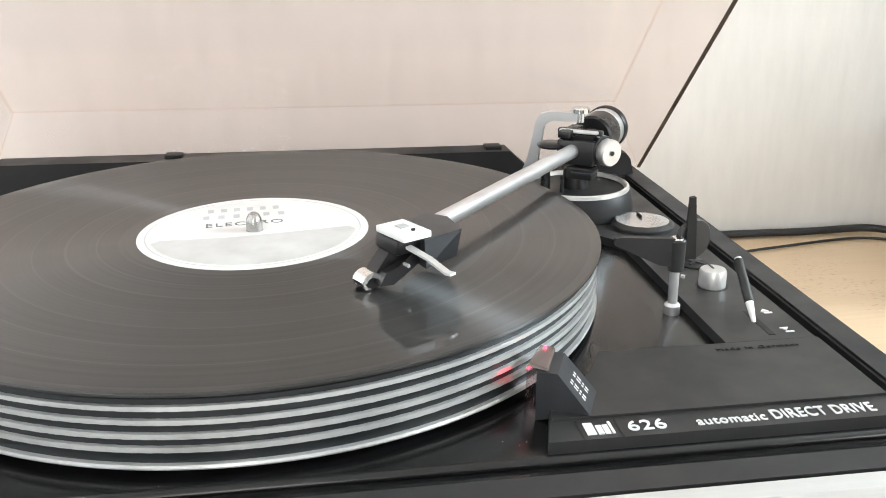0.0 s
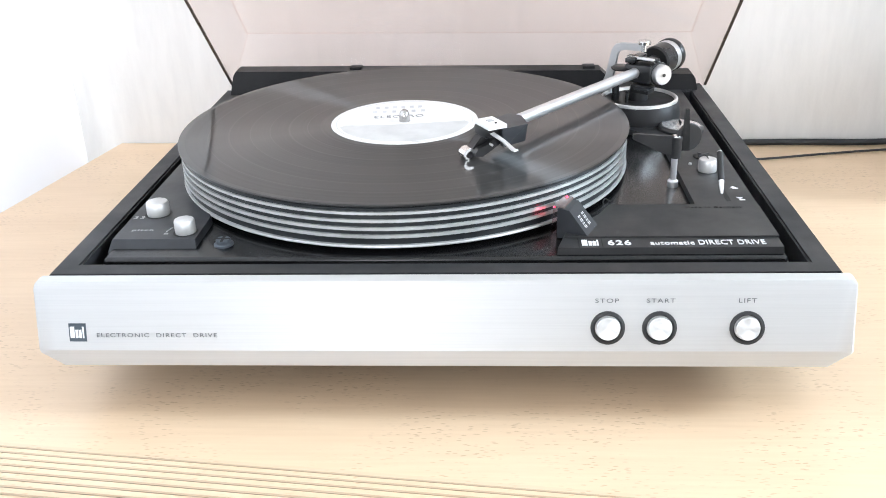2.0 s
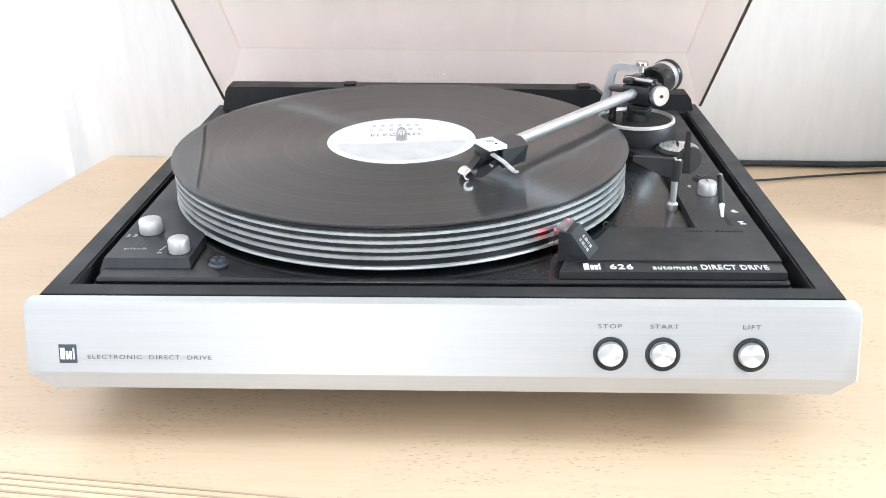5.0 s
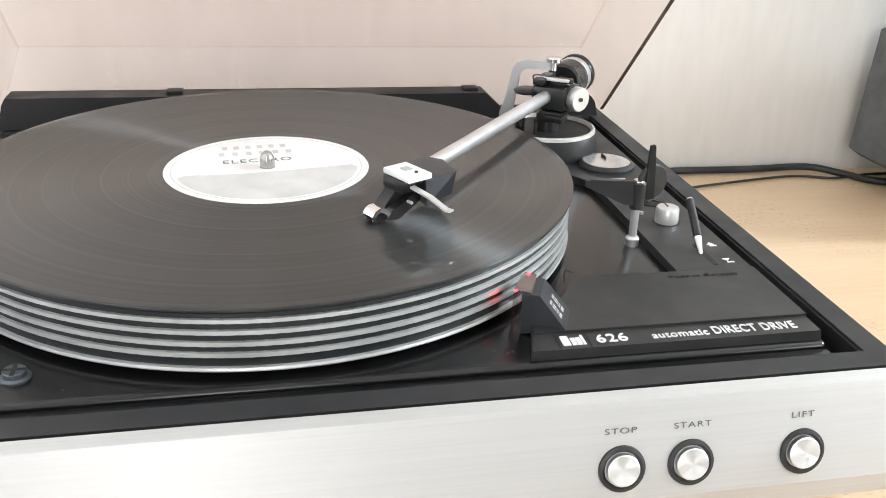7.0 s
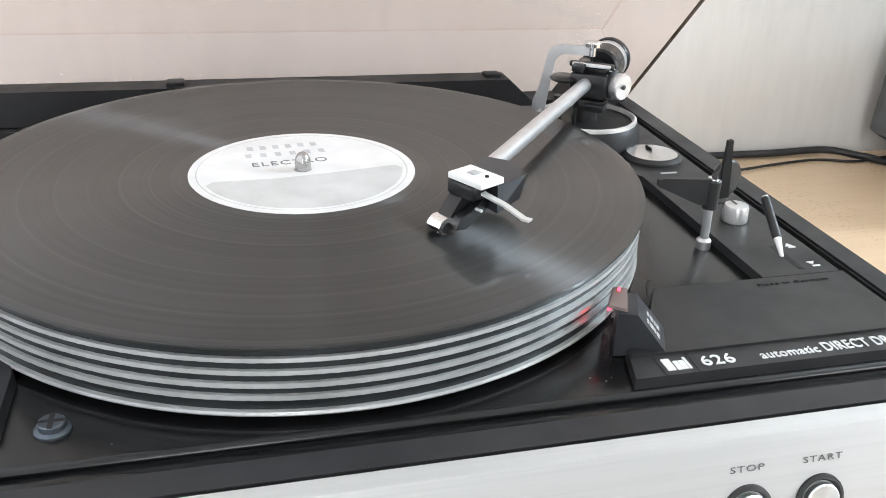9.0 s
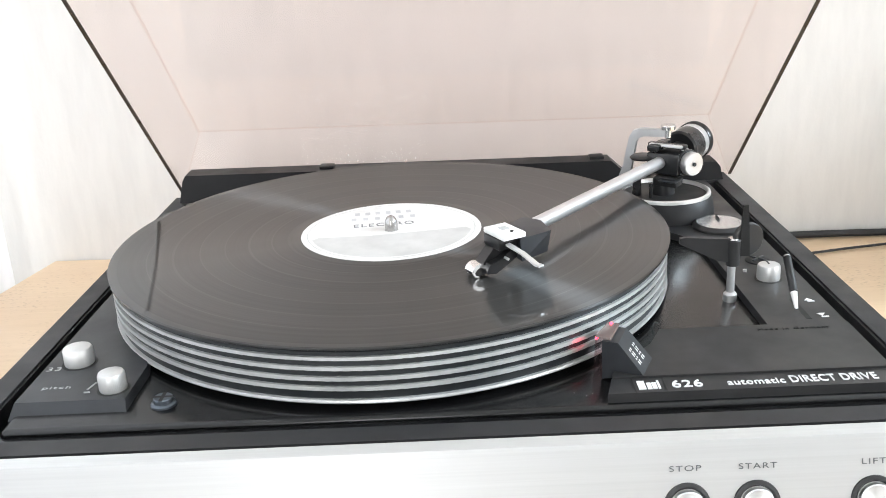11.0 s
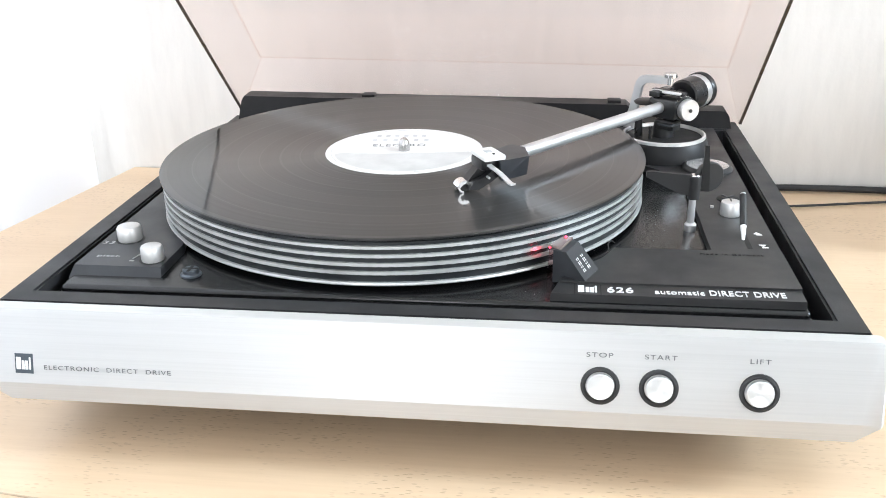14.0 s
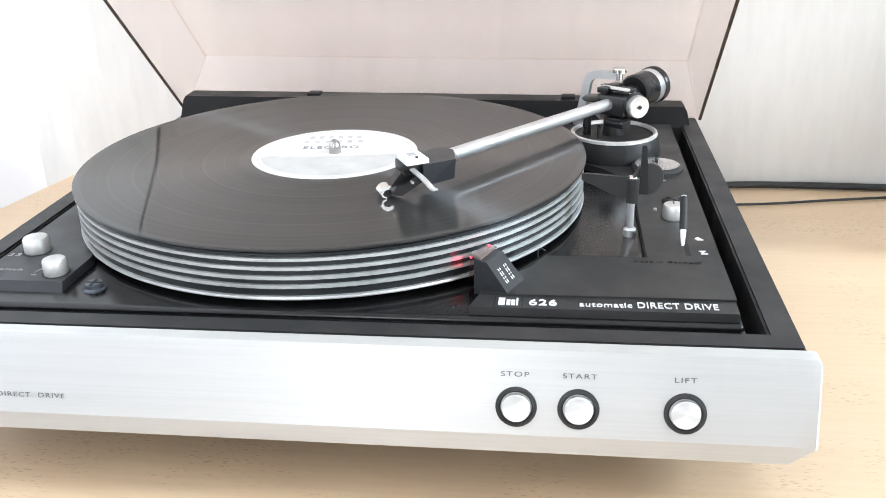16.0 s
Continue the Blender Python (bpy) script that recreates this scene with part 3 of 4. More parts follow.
lettering("printed_number", "626", pose(0.0985, 0.0402, LZ), 0.0125, 0.0058, WHITEINK, plate, "white raised number 626", 0.0004, 1.08, 0.004)
lettering("printed_word", "automatic", pose(0.1268, 0.0395, LZ), 0.0235, 0.0042, WHITEINK, plate, "white raised word automatic", 0.0004, 1.08, 0.004)
lettering("printed_word", "DIRECT DRIVE", pose(0.1588, 0.0403, LZ), 0.0355, 0.0056, WHITEINK, plate, "white raised words direct drive", 0.0004, 1.08, 0.004)
lettering("embossed_word", "Made in Germany", pose(0.1588, 0.0868, 0.0812), 0.033, 0.0026, DARK, plate, "black embossed words made in Germany", 0.0003)

# strip beside the tonearm
strip = part("control_strip", prism(bmesh.new(), [(0.1488, 0.0938), (0.1862, 0.0938), (0.1862, 0.345), (0.108, 0.345), (0.105, 0.262), (0.132, 0.236), (0.1488, 0.212)], 0.0745, 0.0803, [(0.1494, 0.0944), (0.1858, 0.0944), (0.1858, 0.3445), (0.1085, 0.3445), (0.1056, 0.2622), (0.1324, 0.2365), (0.1494, 0.2124)]), TRIM, tt, "black control strip beside the arm")
# dark strip put in for the shade between control strip and deck
part("groove_shade", box(bmesh.new(), (0.1438, 0.0945, 0.0750), (0.1487, 0.215, 0.0759)), DARK, strip)
knob(0.1680, 0.1510, 0.0060, 0.0803, 0.0885, strip, 1)
# flat dark sheet coloured as the shade within the lever's slot
part("slot_shade", box(bmesh.new(), (0.1690, 0.0985, 0.0800), (0.1716, 0.122, 0.08045)), DARK, strip)
lever = part("cue_lever", rod(bmesh.new(), (0.1688, 0.1110, 0.0798), (0.1694, 0.1182, 0.0862), 0.0008, 0.0017, 20, 0.0003), WHITEP, tt, "cue lever with black sleeve and white foot")
part("lever_sleeve", rod(bmesh.new(), (0.1694, 0.1178, 0.0858), (0.1708, 0.1345, 0.0985), 0.0020, 0.0020, 24, 0.0005), TRIM, lever)
part("lever_tip", rod(bmesh.new(), (0.1708, 0.1340, 0.0981), (0.17085, 0.1350, 0.0990), 0.0016, 0.0015, 20), SILVER, lever)
for y, up in ((0.1200, 1), (0.1040, 0)):
    bm = prism(bmesh.new(), [(0.1758, y), (0.1795, y), (0.17765, y - 0.0025 if not up else y + 0.0025)], 0.0802, 0.0807)
    part("lift_symbol", bm, WHITEINK, strip)
    part("lift_symbol", box(bmesh.new(), (0.1768, y - 0.0042 if not up else y - 0.0016, 0.0802), (0.1802, y - 0.0032 if not up else y - 0.0006, 0.0806)), WHITEINK, strip)
xs = part("deck_screw", turned(bmesh.new(), [(0, 0.0803), (0.0068, 0.0803), (0.0068, 0.0809), (0.0056, 0.0816), (0, 0.0814)], pose(0.1710, 0.1778, 0)), DARK, strip, "black cross-slotted disc")
for a in (40, 130):
    bm = box(bmesh.new(), (-0.005, -0.0007, 0.0812), (0.005, 0.0007, 0.0822), 0.0002)
    bmesh.ops.transform(bm, matrix=pose(0.1710, 0.1778, 0, 0, 0, a), verts=bm.verts)
    part("screw_rib", bm, GREYP, strip)
part("pin", rod(bmesh.new(), (0.1592, 0.1625, 0.0803), (0.1592, 0.1625, 0.0815), 0.001), SILVER, strip)
# anti-skating dial
dial = part("dial", turned(bmesh.new(), [(0, 0.0803), (0.0165, 0.0803), (0.0165, 0.0818), (0.0148, 0.0836), (0.0141, 0.0838), (0.0139, 0.0834)], pose(0.1668, 0.2385, 0)), TRIM, tt, "round dial with silver face")
part("dial_face", turned(bmesh.new(), [(0.0140, 0.0835), (0.006, 0.0838), (0, 0.0838)], pose(0.1668, 0.2385, 0)), DIALGLASS, dial)
part("dial_pointer", box(bmesh.new(), (0.1663, 0.2400, 0.0836), (0.1673, 0.2470, 0.0852), 0.0002), DARK, dial)
part("dial_mark", box(bmesh.new(), (0.161, 0.214, 0.0803), (0.170, 0.2155, 0.0806)), GREYINK, strip)

# arm rest with its post, blade, clip and smoked disc
post = part("arm_rest", turned(bmesh.new(), [(0, 0.0760), (0.0033, 0.0760), (0.0034, 0.0800), (0.0028, 0.0808), (0.0020, 0.0812), (0.0020, 0.0965), (0, 0.0965)], pose(0.1432, 0.1340, 0)), TUBE, tt, "arm rest on a silver post")
part("rest_head", turned(bmesh.new(), [(0, 0.0955), (0.0034, 0.0955), (0.0036, 0.1085), (0.0031, 0.1092), (0, 0.1092)], pose(0.1436, 0.1345, 0)), TRIM, post)
part("rest_screw", turned(bmesh.new(), [(0, 0.1092), (0.0028, 0.1092), (0.0025, 0.1098), (0, 0.1099)], pose(0.1436, 0.1345, 0)), CHROME, post)
bm = bmesh.new()
bla = [(0.1165, 0.1082), (0.1165, 0.1112), (0.1190, 0.1116), (0.1420, 0.1098), (0.1420, 0.0975), (0.1360, 0.0985)]
a = [bm.verts.new((x, 0.1325, z)) for x, z in bla]
b = [bm.verts.new((x, 0.1350, z)) for x, z in bla]
bm.faces.new(a)
bm.faces.new(b[::-1])
for k in range(6):
    bm.faces.new((a[k], a[(k + 1) % 6], b[(k + 1) % 6], b[k]))
part("rest_blade", bm, TRIM, post)
bm = bmesh.new()
bla = [(0.1468, 0.1000), (0.1478, 0.1265), (0.1500, 0.1268), (0.1512, 0.1130), (0.1520, 0.1000)]
a = [bm.verts.new((x, 0.1340, z)) for x, z in bla]
b = [bm.verts.new((x, 0.1362, z)) for x, z in bla]
bm.faces.new(a)
bm.faces.new(b[::-1])
for k in range(5):
    bm.faces.new((a[k], a[(k + 1) % 5], b[(k + 1) % 5], b[k]))
part("rest_clip", bm, DARK, post)
part("rest_disc", turned(bmesh.new(), [(0, 0), (0.0082, 0), (0.0088, 0.0006), (0.0088, 0.0024), (0.0082, 0.003), (0, 0.003)], pose(0.1512, 0.1395, 0.1075, 90, 0, 20)), TRIM, post, "dark smoked disc")

# strobe prism beside the platter
bm = bmesh.new()
pts = [(0.0820, 0.0470, 0.0810), (0.0890, 0.0630, 0.0810), (0.0718, 0.0702, 0.0765), (0.0656, 0.0550, 0.0765), (0.0656, 0.0548, 0.0945), (0.0719, 0.0518, 0.0945), (0.0782, 0.0668, 0.0945), (0.0718, 0.0698, 0.0945)]
vs = [bm.verts.new(p) for p in pts]
for f in ((0, 1, 2, 3), (0, 3, 4, 5), (0, 5, 6, 1), (1, 6, 7, 2), (4, 7, 6, 5), (3, 2, 7, 4)):
    bm.faces.new([vs[i] for i in f])
housing = part("strobe_housing", bm, GREYP, tt, "dark wedge-shaped strobe lamp housing")
hn = Vector(pts[1]) - Vector(pts[0])
sl = (Vector(pts[5]) - Vector(pts[0]))
nrm = hn.cross(sl).normalized()
for v0 in (0.12, 0.24, 0.52, 0.64):
    for u0, ln in ((0.22, 0.10), (0.36, 0.05), (0.45, 0.12), (0.61, 0.07)):
        bm = bmesh.new()
        p0 = Vector(pts[0]) + hn * (0.14 + v0 * 0.8) + sl * u0
        q = [p0, p0 + sl * ln, p0 + sl * ln + hn * 0.035, p0 + hn * 0.035]
        p0 = [x + nrm * 0.0002 for x in q]
        lowr = [bm.verts.new(x) for x in q]
        upr = [bm.verts.new(x) for x in p0]
        bm.faces.new(upr)
        for k in range(4):
            bm.faces.new((lowr[k], lowr[(k + 1) % 4], upr[(k + 1) % 4], upr[k]))
        part("print_bar", bm, WHITEINK, housing)
bm = bmesh.new()
low = [(0.0626, 0.0594), (0.0648, 0.0562), (0.0706, 0.0706), (0.0688, 0.0722)]
high = [(0.0636, 0.0600), (0.0650, 0.0562), (0.0710, 0.0706), (0.0698, 0.0718)]
prism(bm, low, 0.0768, 0.0944, high)
part("strobe_prism", bm, PRISM_GLOW, housing, "clear prism with the lamp's red glow put into its tint")
bm = bmesh.new()
rear, front = [(0.0706, 0.0722), (0.0756, 0.0695)], [(0.0692, 0.0542), (0.0634, 0.0588)]
prism(bm, rear + front, 0.0947, 0.0957, [(0.0710, 0.0718), (0.0752, 0.0694), (0.0690, 0.0546), (0.0638, 0.0590)])
part("prism_cap", bm, CAPBROWN, housing, "brown translucent cap")
part("strobe_lamp", rod(bmesh.new(), (0.0716, 0.0690, 0.0956), (0.0720, 0.0688, 0.0964), 0.0006), LED, housing, "small red lamp")
part("strobe_lamp", rod(bmesh.new(), (0.0638, 0.0594, 0.0936), (0.0642, 0.0588, 0.0944), 0.0005), LED, housing, "small red lamp")
strobe = bpy.data.lights.new("strobe_light", "SPOT")
strobe.energy, strobe.color, strobe.spot_size, strobe.spot_blend, strobe.shadow_soft_size = 0.004, (1.0, 0.03, 0.06), radians(75), 0.7, 0.0006
new("strobe_light", strobe).matrix_world = look((0.0618, 0.0614, 0.0890), (0.0535, 0.0690, 0.0890))

# platter: black turned body with five pale strobe rings
PR, PB, PT = 0.1490, 0.0795, 0.1025
axis = pose(PC[0], PC[1], 0)
platter = part("platter", turned(bmesh.new(), [(0, PB), (PR - 0.004, PB), (PR - 0.0008, PB + 0.0005), (PR - 0.0008, PT), (PR - 0.002, PT + 0.0006), (0, PT + 0.0006)], axis, 180), SLATE, tt, "black platter with pale strobe rings")
H = PT - PB


def strobe_ring(lo, hi, teeth, proud, wave):
    bm = bmesh.new()
    n = teeth * 4
    loops = []
    for z, r, side in ((lo, PR - 0.001, 1), (lo, PR + proud, 1), (hi, PR + proud, -1), (hi, PR - 0.001, -1)):
        loops.append([bm.verts.new(axis @ Vector((r * math.cos(2 * math.pi * k / n), r * math.sin(2 * math.pi * k / n), z + side * wave * (0, 0.5, 1, 0.5)[k % 4]))) for k in range(n)])
    for p, q in zip(loops, loops[1:]):
        for k in range(n):
            bm.faces.new((p[k], p[(k + 1) % n], q[(k + 1) % n], q[k]))
    return part("strobe_ring", bm, PALE, platter)


for lo, hi, teeth in ((0.852, 0.924, 180), (0.652, 0.728, 176), (0.447, 0.528, 166), (0.251, 0.333, 170)):
    strobe_ring(PB + H * lo, PB + H * hi, teeth, 0.0006, 0.0001)
part("rim_lip", turned(bmesh.new(), [(PR - 0.001, PB), (PR + 0.0008, PB), (PR + 0.0011, PB + 0.0006), (PR + 0.0008, PB + 0.0016), (PR - 0.001, PB + 0.0017)], axis, 180), PALE, platter, "bright rim lip")
part("platter_mat", turned(bmesh.new(), [(0, PT + 0.0005), (PR - 0.001, PT + 0.0005), (PR - 0.0012, PT + 0.0012), (0, PT + 0.0012)], axis, 120), RUBBER, tt, "black rubber platter mat")
part("spindle", turned(bmesh.new(), [(0.0036, PT), (0.0036, PT + 0.0065), (0.0033, PT + 0.0085), (0.0022, PT + 0.0105), (0.001, PT + 0.0113), (0, PT + 0.0115)], axis), STEEL, tt, "steel spindle")

# tonearm
P, F, V = Vector((0.1395, 0.274)), Vector((-0.598, -0.802)), Vector((0.802, -0.598))


def A(u, v, z):
    q = P + F * u + V * v
    return Vector((q.x, q.y, z))


def arm_box(lo, hi, bevel=0.0006):
    bm = box(bmesh.new(), lo, hi, bevel)
    for v in bm.verts:
        v.co = A(*v.co)
    return bm


arm = part("tonearm", rod(bmesh.new(), A(-0.004, 0, 0.1145), A(0.158, 0, 0.1170), 0.0039, 0.0037, 32, 0.0006), TUBE, tt, "straight silver tonearm with black head and counterweight")
base_ob = part("arm_base", turned(bmesh.new(), [(0, 0.0803), (0.0315, 0.0803), (0.0315, 0.083), (0.0298, 0.0925), (0.0285, 0.0938), (0.024, 0.0925), (0, 0.0915)], pose(0.1405, 0.274, 0), 72), HINGE, tt, "round black arm base with a silver ring")
part("base_ring", turned(bmesh.new(), [(0.0262, 0.0928), (0.0266, 0.0950), (0.0276, 0.0956), (0.0288, 0.0950), (0.0290, 0.0932)], pose(0.1405, 0.274, 0), 72), SILVER, base_ob, "silver ring")
part("base_well", turned(bmesh.new(), [(0, 0.0925), (0.0262, 0.0930)], pose(0.1405, 0.274, 0), 48), DARK, base_ob)
part("pillar", rod(bmesh.new(), (0.1400, 0.2760, 0.0915), (0.1400, 0.2760, 0.1040), 0.0075, 0.0065, 32, 0.0008), BLACKP, base_ob)
part("side_pillar", rod(bmesh.new(), (0.1225, 0.2740, 0.0925), (0.1225, 0.2740, 0.1080), 0.0028, 0.0026), BLACKP, base_ob)
part("side_pin", rod(bmesh.new(), (0.1300, 0.2660, 0.0925), (0.1300, 0.2660, 0.1020), 0.0011), BLACKP, base_ob)
# gimbal frame: black cage round the tube
part("gimbal_block", arm_box((-0.013, -0.009, 0.1070), (0.007, 0.0125, 0.1208), 0.0015), BLACKP, arm)
part("gimbal_rail", arm_box((-0.013, -0.008, 0.1218), (0.0085, -0.001, 0.1255)), BLACKP, arm)
part("gimbal_bar", arm_box((-0.006, -0.012, 0.1222), (-0.001, 0.0135, 0.1252), 0.0008), BLACKP, arm)
part("gimbal_strip", arm_box((-0.0005, -0.0095, 0.1238), (0.0030, 0.0125, 0.1256), 0.0006), SILVER, arm, "silver strip")
part("gimbal_foot", arm_box((-0.0045, -0.0035, 0.0990), (0.0060, 0.0115, 0.1058), 0.001), DARK, arm)
part("bias_lever", arm_box((-0.002, 0.001, 0.1030), (0.0105, 0.0128, 0.1047)), GREYP, arm)
part("bearing_cup", turned(bmesh.new(), [(0, 0), (0.0078, 0), (0.0086, 0.0012), (0.0068, 0.0024), (0, 0.0024)], pose(*A(0.004, -0.0125, 0.1155), 0, 0, 0)), BLACKP, arm)
cap0 = A(-0.0035, 0.0115, 0.1145)
cap1 = cap0 + Vector((0.0052, -0.0097, 0.0))
part("force_scale", turned(bmesh.new(), [(0, 0), (0.0080, 0), (0.0085, 0.0006), (0.0085, 0.0046), (0.0080, 0.0050), (0, 0.0050)], along(cap0, cap1)), BLACKP, arm)
mark_m = along(cap0, cap1)
for k in range(14):
    a = radians(20 + 360 / 14 * k)
    bm = box(bmesh.new(), (-0.0004, -0.0001, 0.0012), (0.0004, 0.0002, 0.0032))
    bmesh.ops.transform(bm, matrix=mark_m @ Matrix.Rotation(a, 4, "Z") @ Matrix.Translation((0, 0.00845, 0)), verts=bm.verts)
    part("scale_mark", bm, WHITEINK, arm)
# raised grey dot stands in for the shaded centre slot
part("knob_slot_shade", turned(bmesh.new(), [(0, 0.0103), (0.0013, 0.0103), (0.0013, 0.0108), (0, 0.0108)], along(cap0, cap1), 12), GREYP, arm)
part("force_knob", turned(bmesh.new(), [(0, 0.0048), (0.0070, 0.0048), (0.0074, 0.0054), (0.0074, 0.0096), (0.0069, 0.0103), (0.0030, 0.0099), (0, 0.0101)], along(cap0, cap1)), TUBE, arm, "satin silver tracking force knob")
# counterweight behind the pivot
c0, c1 = A(-0.014, 0, 0.1165), A(-0.062, 0, 0.1180)
part("weight_shaft", rod(bmesh.new(), c0, A(-0.03, 0, 0.117), 0.0055), BLACKP, arm)
wm = along(A(-0.0235, 0, 0.1168), c1)
part("counterweight", turned(bmesh.new(), [(0, 0), (0.0105, 0), (0.0118, 0.0015), (0.0118, 0.016), (0, 0.016)], wm), BLACKP, arm, "black counterweight")
part("weight_band", turned(bmesh.new(), [(0.0112, 0.0155), (0.0121, 0.016), (0.0121, 0.0215), (0.0112, 0.022)], wm), TUBE, arm, "silver scale band")
bm = bmesh.new()
turned(bm, [(0, 0.0215), (0.0125, 0.0215), (0.0129, 0.0222), (0.0129, 0.0262), (0.0124, 0.0268), (0, 0.0265)], wm, 60)
part("weight_rim", bm, BLACKP, arm)
# bent silver bracket that holds the upper bearing
bm = bmesh.new()
profile = [(-0.0020, 0.0945), (0.0055, 0.0945), (0.0062, 0.1000), (0.0072, 0.1080), (0.0098, 0.1245), (0.0118, 0.1272), (0.0150, 0.1285), (0.0310, 0.1285), (0.0310, 0.1335), (0.0125, 0.1335), (0.0078, 0.1320), (0.0052, 0.1280), (0.0012, 0.1080), (-0.0018, 0.1000)]
b0, b1 = Vector((0.1160, 0.2930)), Vector((0.1460, 0.2790))
bd = (b1 - b0).normalized()
bn = Vector((-bd.y, bd.x))
fa = [bm.verts.new((*(b0 + bd * s - bn * 0.0022), z)) for s, z in profile]
fb = [bm.verts.new((*(b0 + bd * s + bn * 0.0022), z)) for s, z in profile]
bm.faces.new(fa)
bm.faces.new(fb[::-1])
for k in range(len(fa)):
    bm.faces.new((fa[k], fa[(k + 1) % len(fa)], fb[(k + 1) % len(fb)], fb[k]))
part("bracket", bm, TUBE, arm, "bent silver bearing bracket")
part("bearing_screw", turned(bmesh.new(), [(0, 0.1283), (0.0022, 0.1283), (0.0022, 0.1335), (0.0048, 0.1337), (0.0050, 0.1358), (0.0044, 0.1365), (0, 0.1365)], pose(0.1428, 0.2795, 0)), CHROME, arm, "chrome bearing screw")

# head: grey wedge, white plate, black cartridge and a finger lift
wedge = [(0.0292, 0.1275), (0.0362, 0.1085), (0.0495, 0.1215), (0.0475, 0.1352), (0.0395, 0.1415)]
wtop = [(0.0290, 0.1270), (0.0355, 0.1072), (0.0510, 0.1182), (0.0478, 0.1345), (0.0395, 0.1415)]
part("headshell", prism(bmesh.new(), wedge, 0.1120, 0.1238, wtop), GREYP, arm, "dark grey wedge-shaped headshell")
G, S = Vector((-0.871, -0.491)), Vector((0.491, -0.871))
HC = Vector((0.0284, 0.1135))


def Q(g, s, z):
    q = HC + G * g + S * s
    return Vector((q.x, q.y, z))


def head_box(lo, hi, bevel=0.0004):
    bm = box(bmesh.new(), lo, hi, bevel)
    for v in bm.verts:
        v.co = Q(*v.co)
    return bm


part("head_plate", head_box((-0.0064, -0.0092, 0.1243), (0.0062, 0.0092, 0.1270), 0.0006), WHITEP, arm, "white plastic head plate")
part("plate_mark", head_box((-0.0022, -0.0030, 0.1271), (0.0018, 0.0010, 0.1275), 0.0001), GREYINK, arm)
part("plate_dot", turned(bmesh.new(), [(0, 0.1276), (0.0008, 0.1276), (0.0008, 0.127)], pose(*Q(-0.001, 0.005, 0))), DARK, arm)
part("carrier", head_box((-0.0072, -0.0096, 0.1180), (0.0064, 0.0050, 0.1243), 0.0014), BLACKP, arm)


def slant(pts, s0, s1):
    """A body cut from a side outline (along the head, height) between two widths."""
    bm = bmesh.new()
    a = [bm.verts.new(Q(g, s0, z)) for g, z in pts]
    b = [bm.verts.new(Q(g, s1, z)) for g, z in pts]
    bm.faces.new(a)
    bm.faces.new(b[::-1])
    for k in range(len(a)):
        bm.faces.new((a[k], a[(k + 1) % len(a)], b[(k + 1) % len(b)], b[k]))
    return bm


part("cartridge", slant([(-0.0010, 0.1182), (0.0052, 0.1182), (0.0092, 0.1140), (0.0125, 0.1100), (0.0120, 0.1070), (0.0075, 0.1076), (0.0015, 0.1120)], -0.0085, -0.0015), BLACKP, arm, "black slanted cartridge")
part("cartridge_side", slant([(-0.0075, 0.1185), (-0.0040, 0.1185), (0.0040, 0.1135), (0.0100, 0.1120), (0.0128, 0.1078), (0.0070, 0.1068), (-0.0010, 0.1108), (-0.0075, 0.1145)], -0.0010, 0.0030), BLACKP, arm)
part("stylus_holder", slant([(0.0085, 0.1105), (0.0150, 0.1100), (0.0166, 0.1080), (0.0152, 0.1056), (0.0090, 0.1064)], -0.0072, -0.0012), BLACKP, arm)
hood = arc(0.0138, 0.1078, 0.0044, 150, 15, 14) + arc(0.0138, 0.1076, 0.0026, 15, 150, 14)
part("stylus_guard", slant(hood, -0.0076, -0.0004), CHROME, arm, "bright folding stylus guard")
for s0 in (-0.0076, -0.0010):
    part("guard_arm", slant([(0.0176, 0.1096), (0.0183, 0.1090), (0.0168, 0.1060), (0.0148, 0.1054), (0.0142, 0.1060), (0.0160, 0.1068)], s0, s0 + 0.0006), CHROME, arm)
part("stylus", rod(bmesh.new(), Q(0.0140, -0.0042, 0.1062), Q(0.0155, -0.0042, 0.1054), 0.0004), SILVER, arm)
part("head_pin", rod(bmesh.new(), Q(0.002, 0.0030, 0.1140), Q(0.002, 0.0060, 0.1140), 0.0007), SILVER, arm)
bm = bmesh.new()
fp = [Vector((0.0295, 0.1065, 0.1222)), Vector((0.0360, 0.0990, 0.1200)), Vector((0.0418, 0.0928, 0.1165)), Vector((0.0436, 0.0908, 0.1166))]
w = Vector((0.0011, 0.0009, 0))
lo_ = [[bm.verts.new(p + w * k - Vector((0, 0, h))) for k, h in ((-1, 0), (1, 0), (1, 0.0009), (-1, 0.0009))] for p in fp]
for p, q in zip(lo_, lo_[1:]):
    for k in range(4):
        bm.faces.new((p[k], p[(k + 1) % 4], q[(k + 1) % 4], q[k]))
bm.faces.new(lo_[0])
bm.faces.new(lo_[-1][::-1])
part("finger_lift", bm, SILVER, arm, "thin silver finger lift")

# hinge bar at the back with its two catches
bm = bmesh.new()
HB0, HB1 = 0.352, 0.373
outline = [(-0.1985, 0.0768), (-0.1950, 0.0925), (-0.1925, 0.0968), (0.1195, 0.0968), (0.1345, 0.0830), (0.1560, 0.0830), (0.1640, 0.0935), (0.1960, 0.0935), (0.1985, 0.0900), (0.2015, 0.0768)]
LEAN = 0.012  # the bar stands a little higher at one end
fa = [bm.verts.new((x, HB0 + (0.002 if z > 0.09 else 0), z - LEAN * x)) for x, z in outline]
fb = [bm.verts.new((x, HB1, z - LEAN * x)) for x, z in outline]
bm.faces.new(fa)
bm.faces.new(fb[::-1])
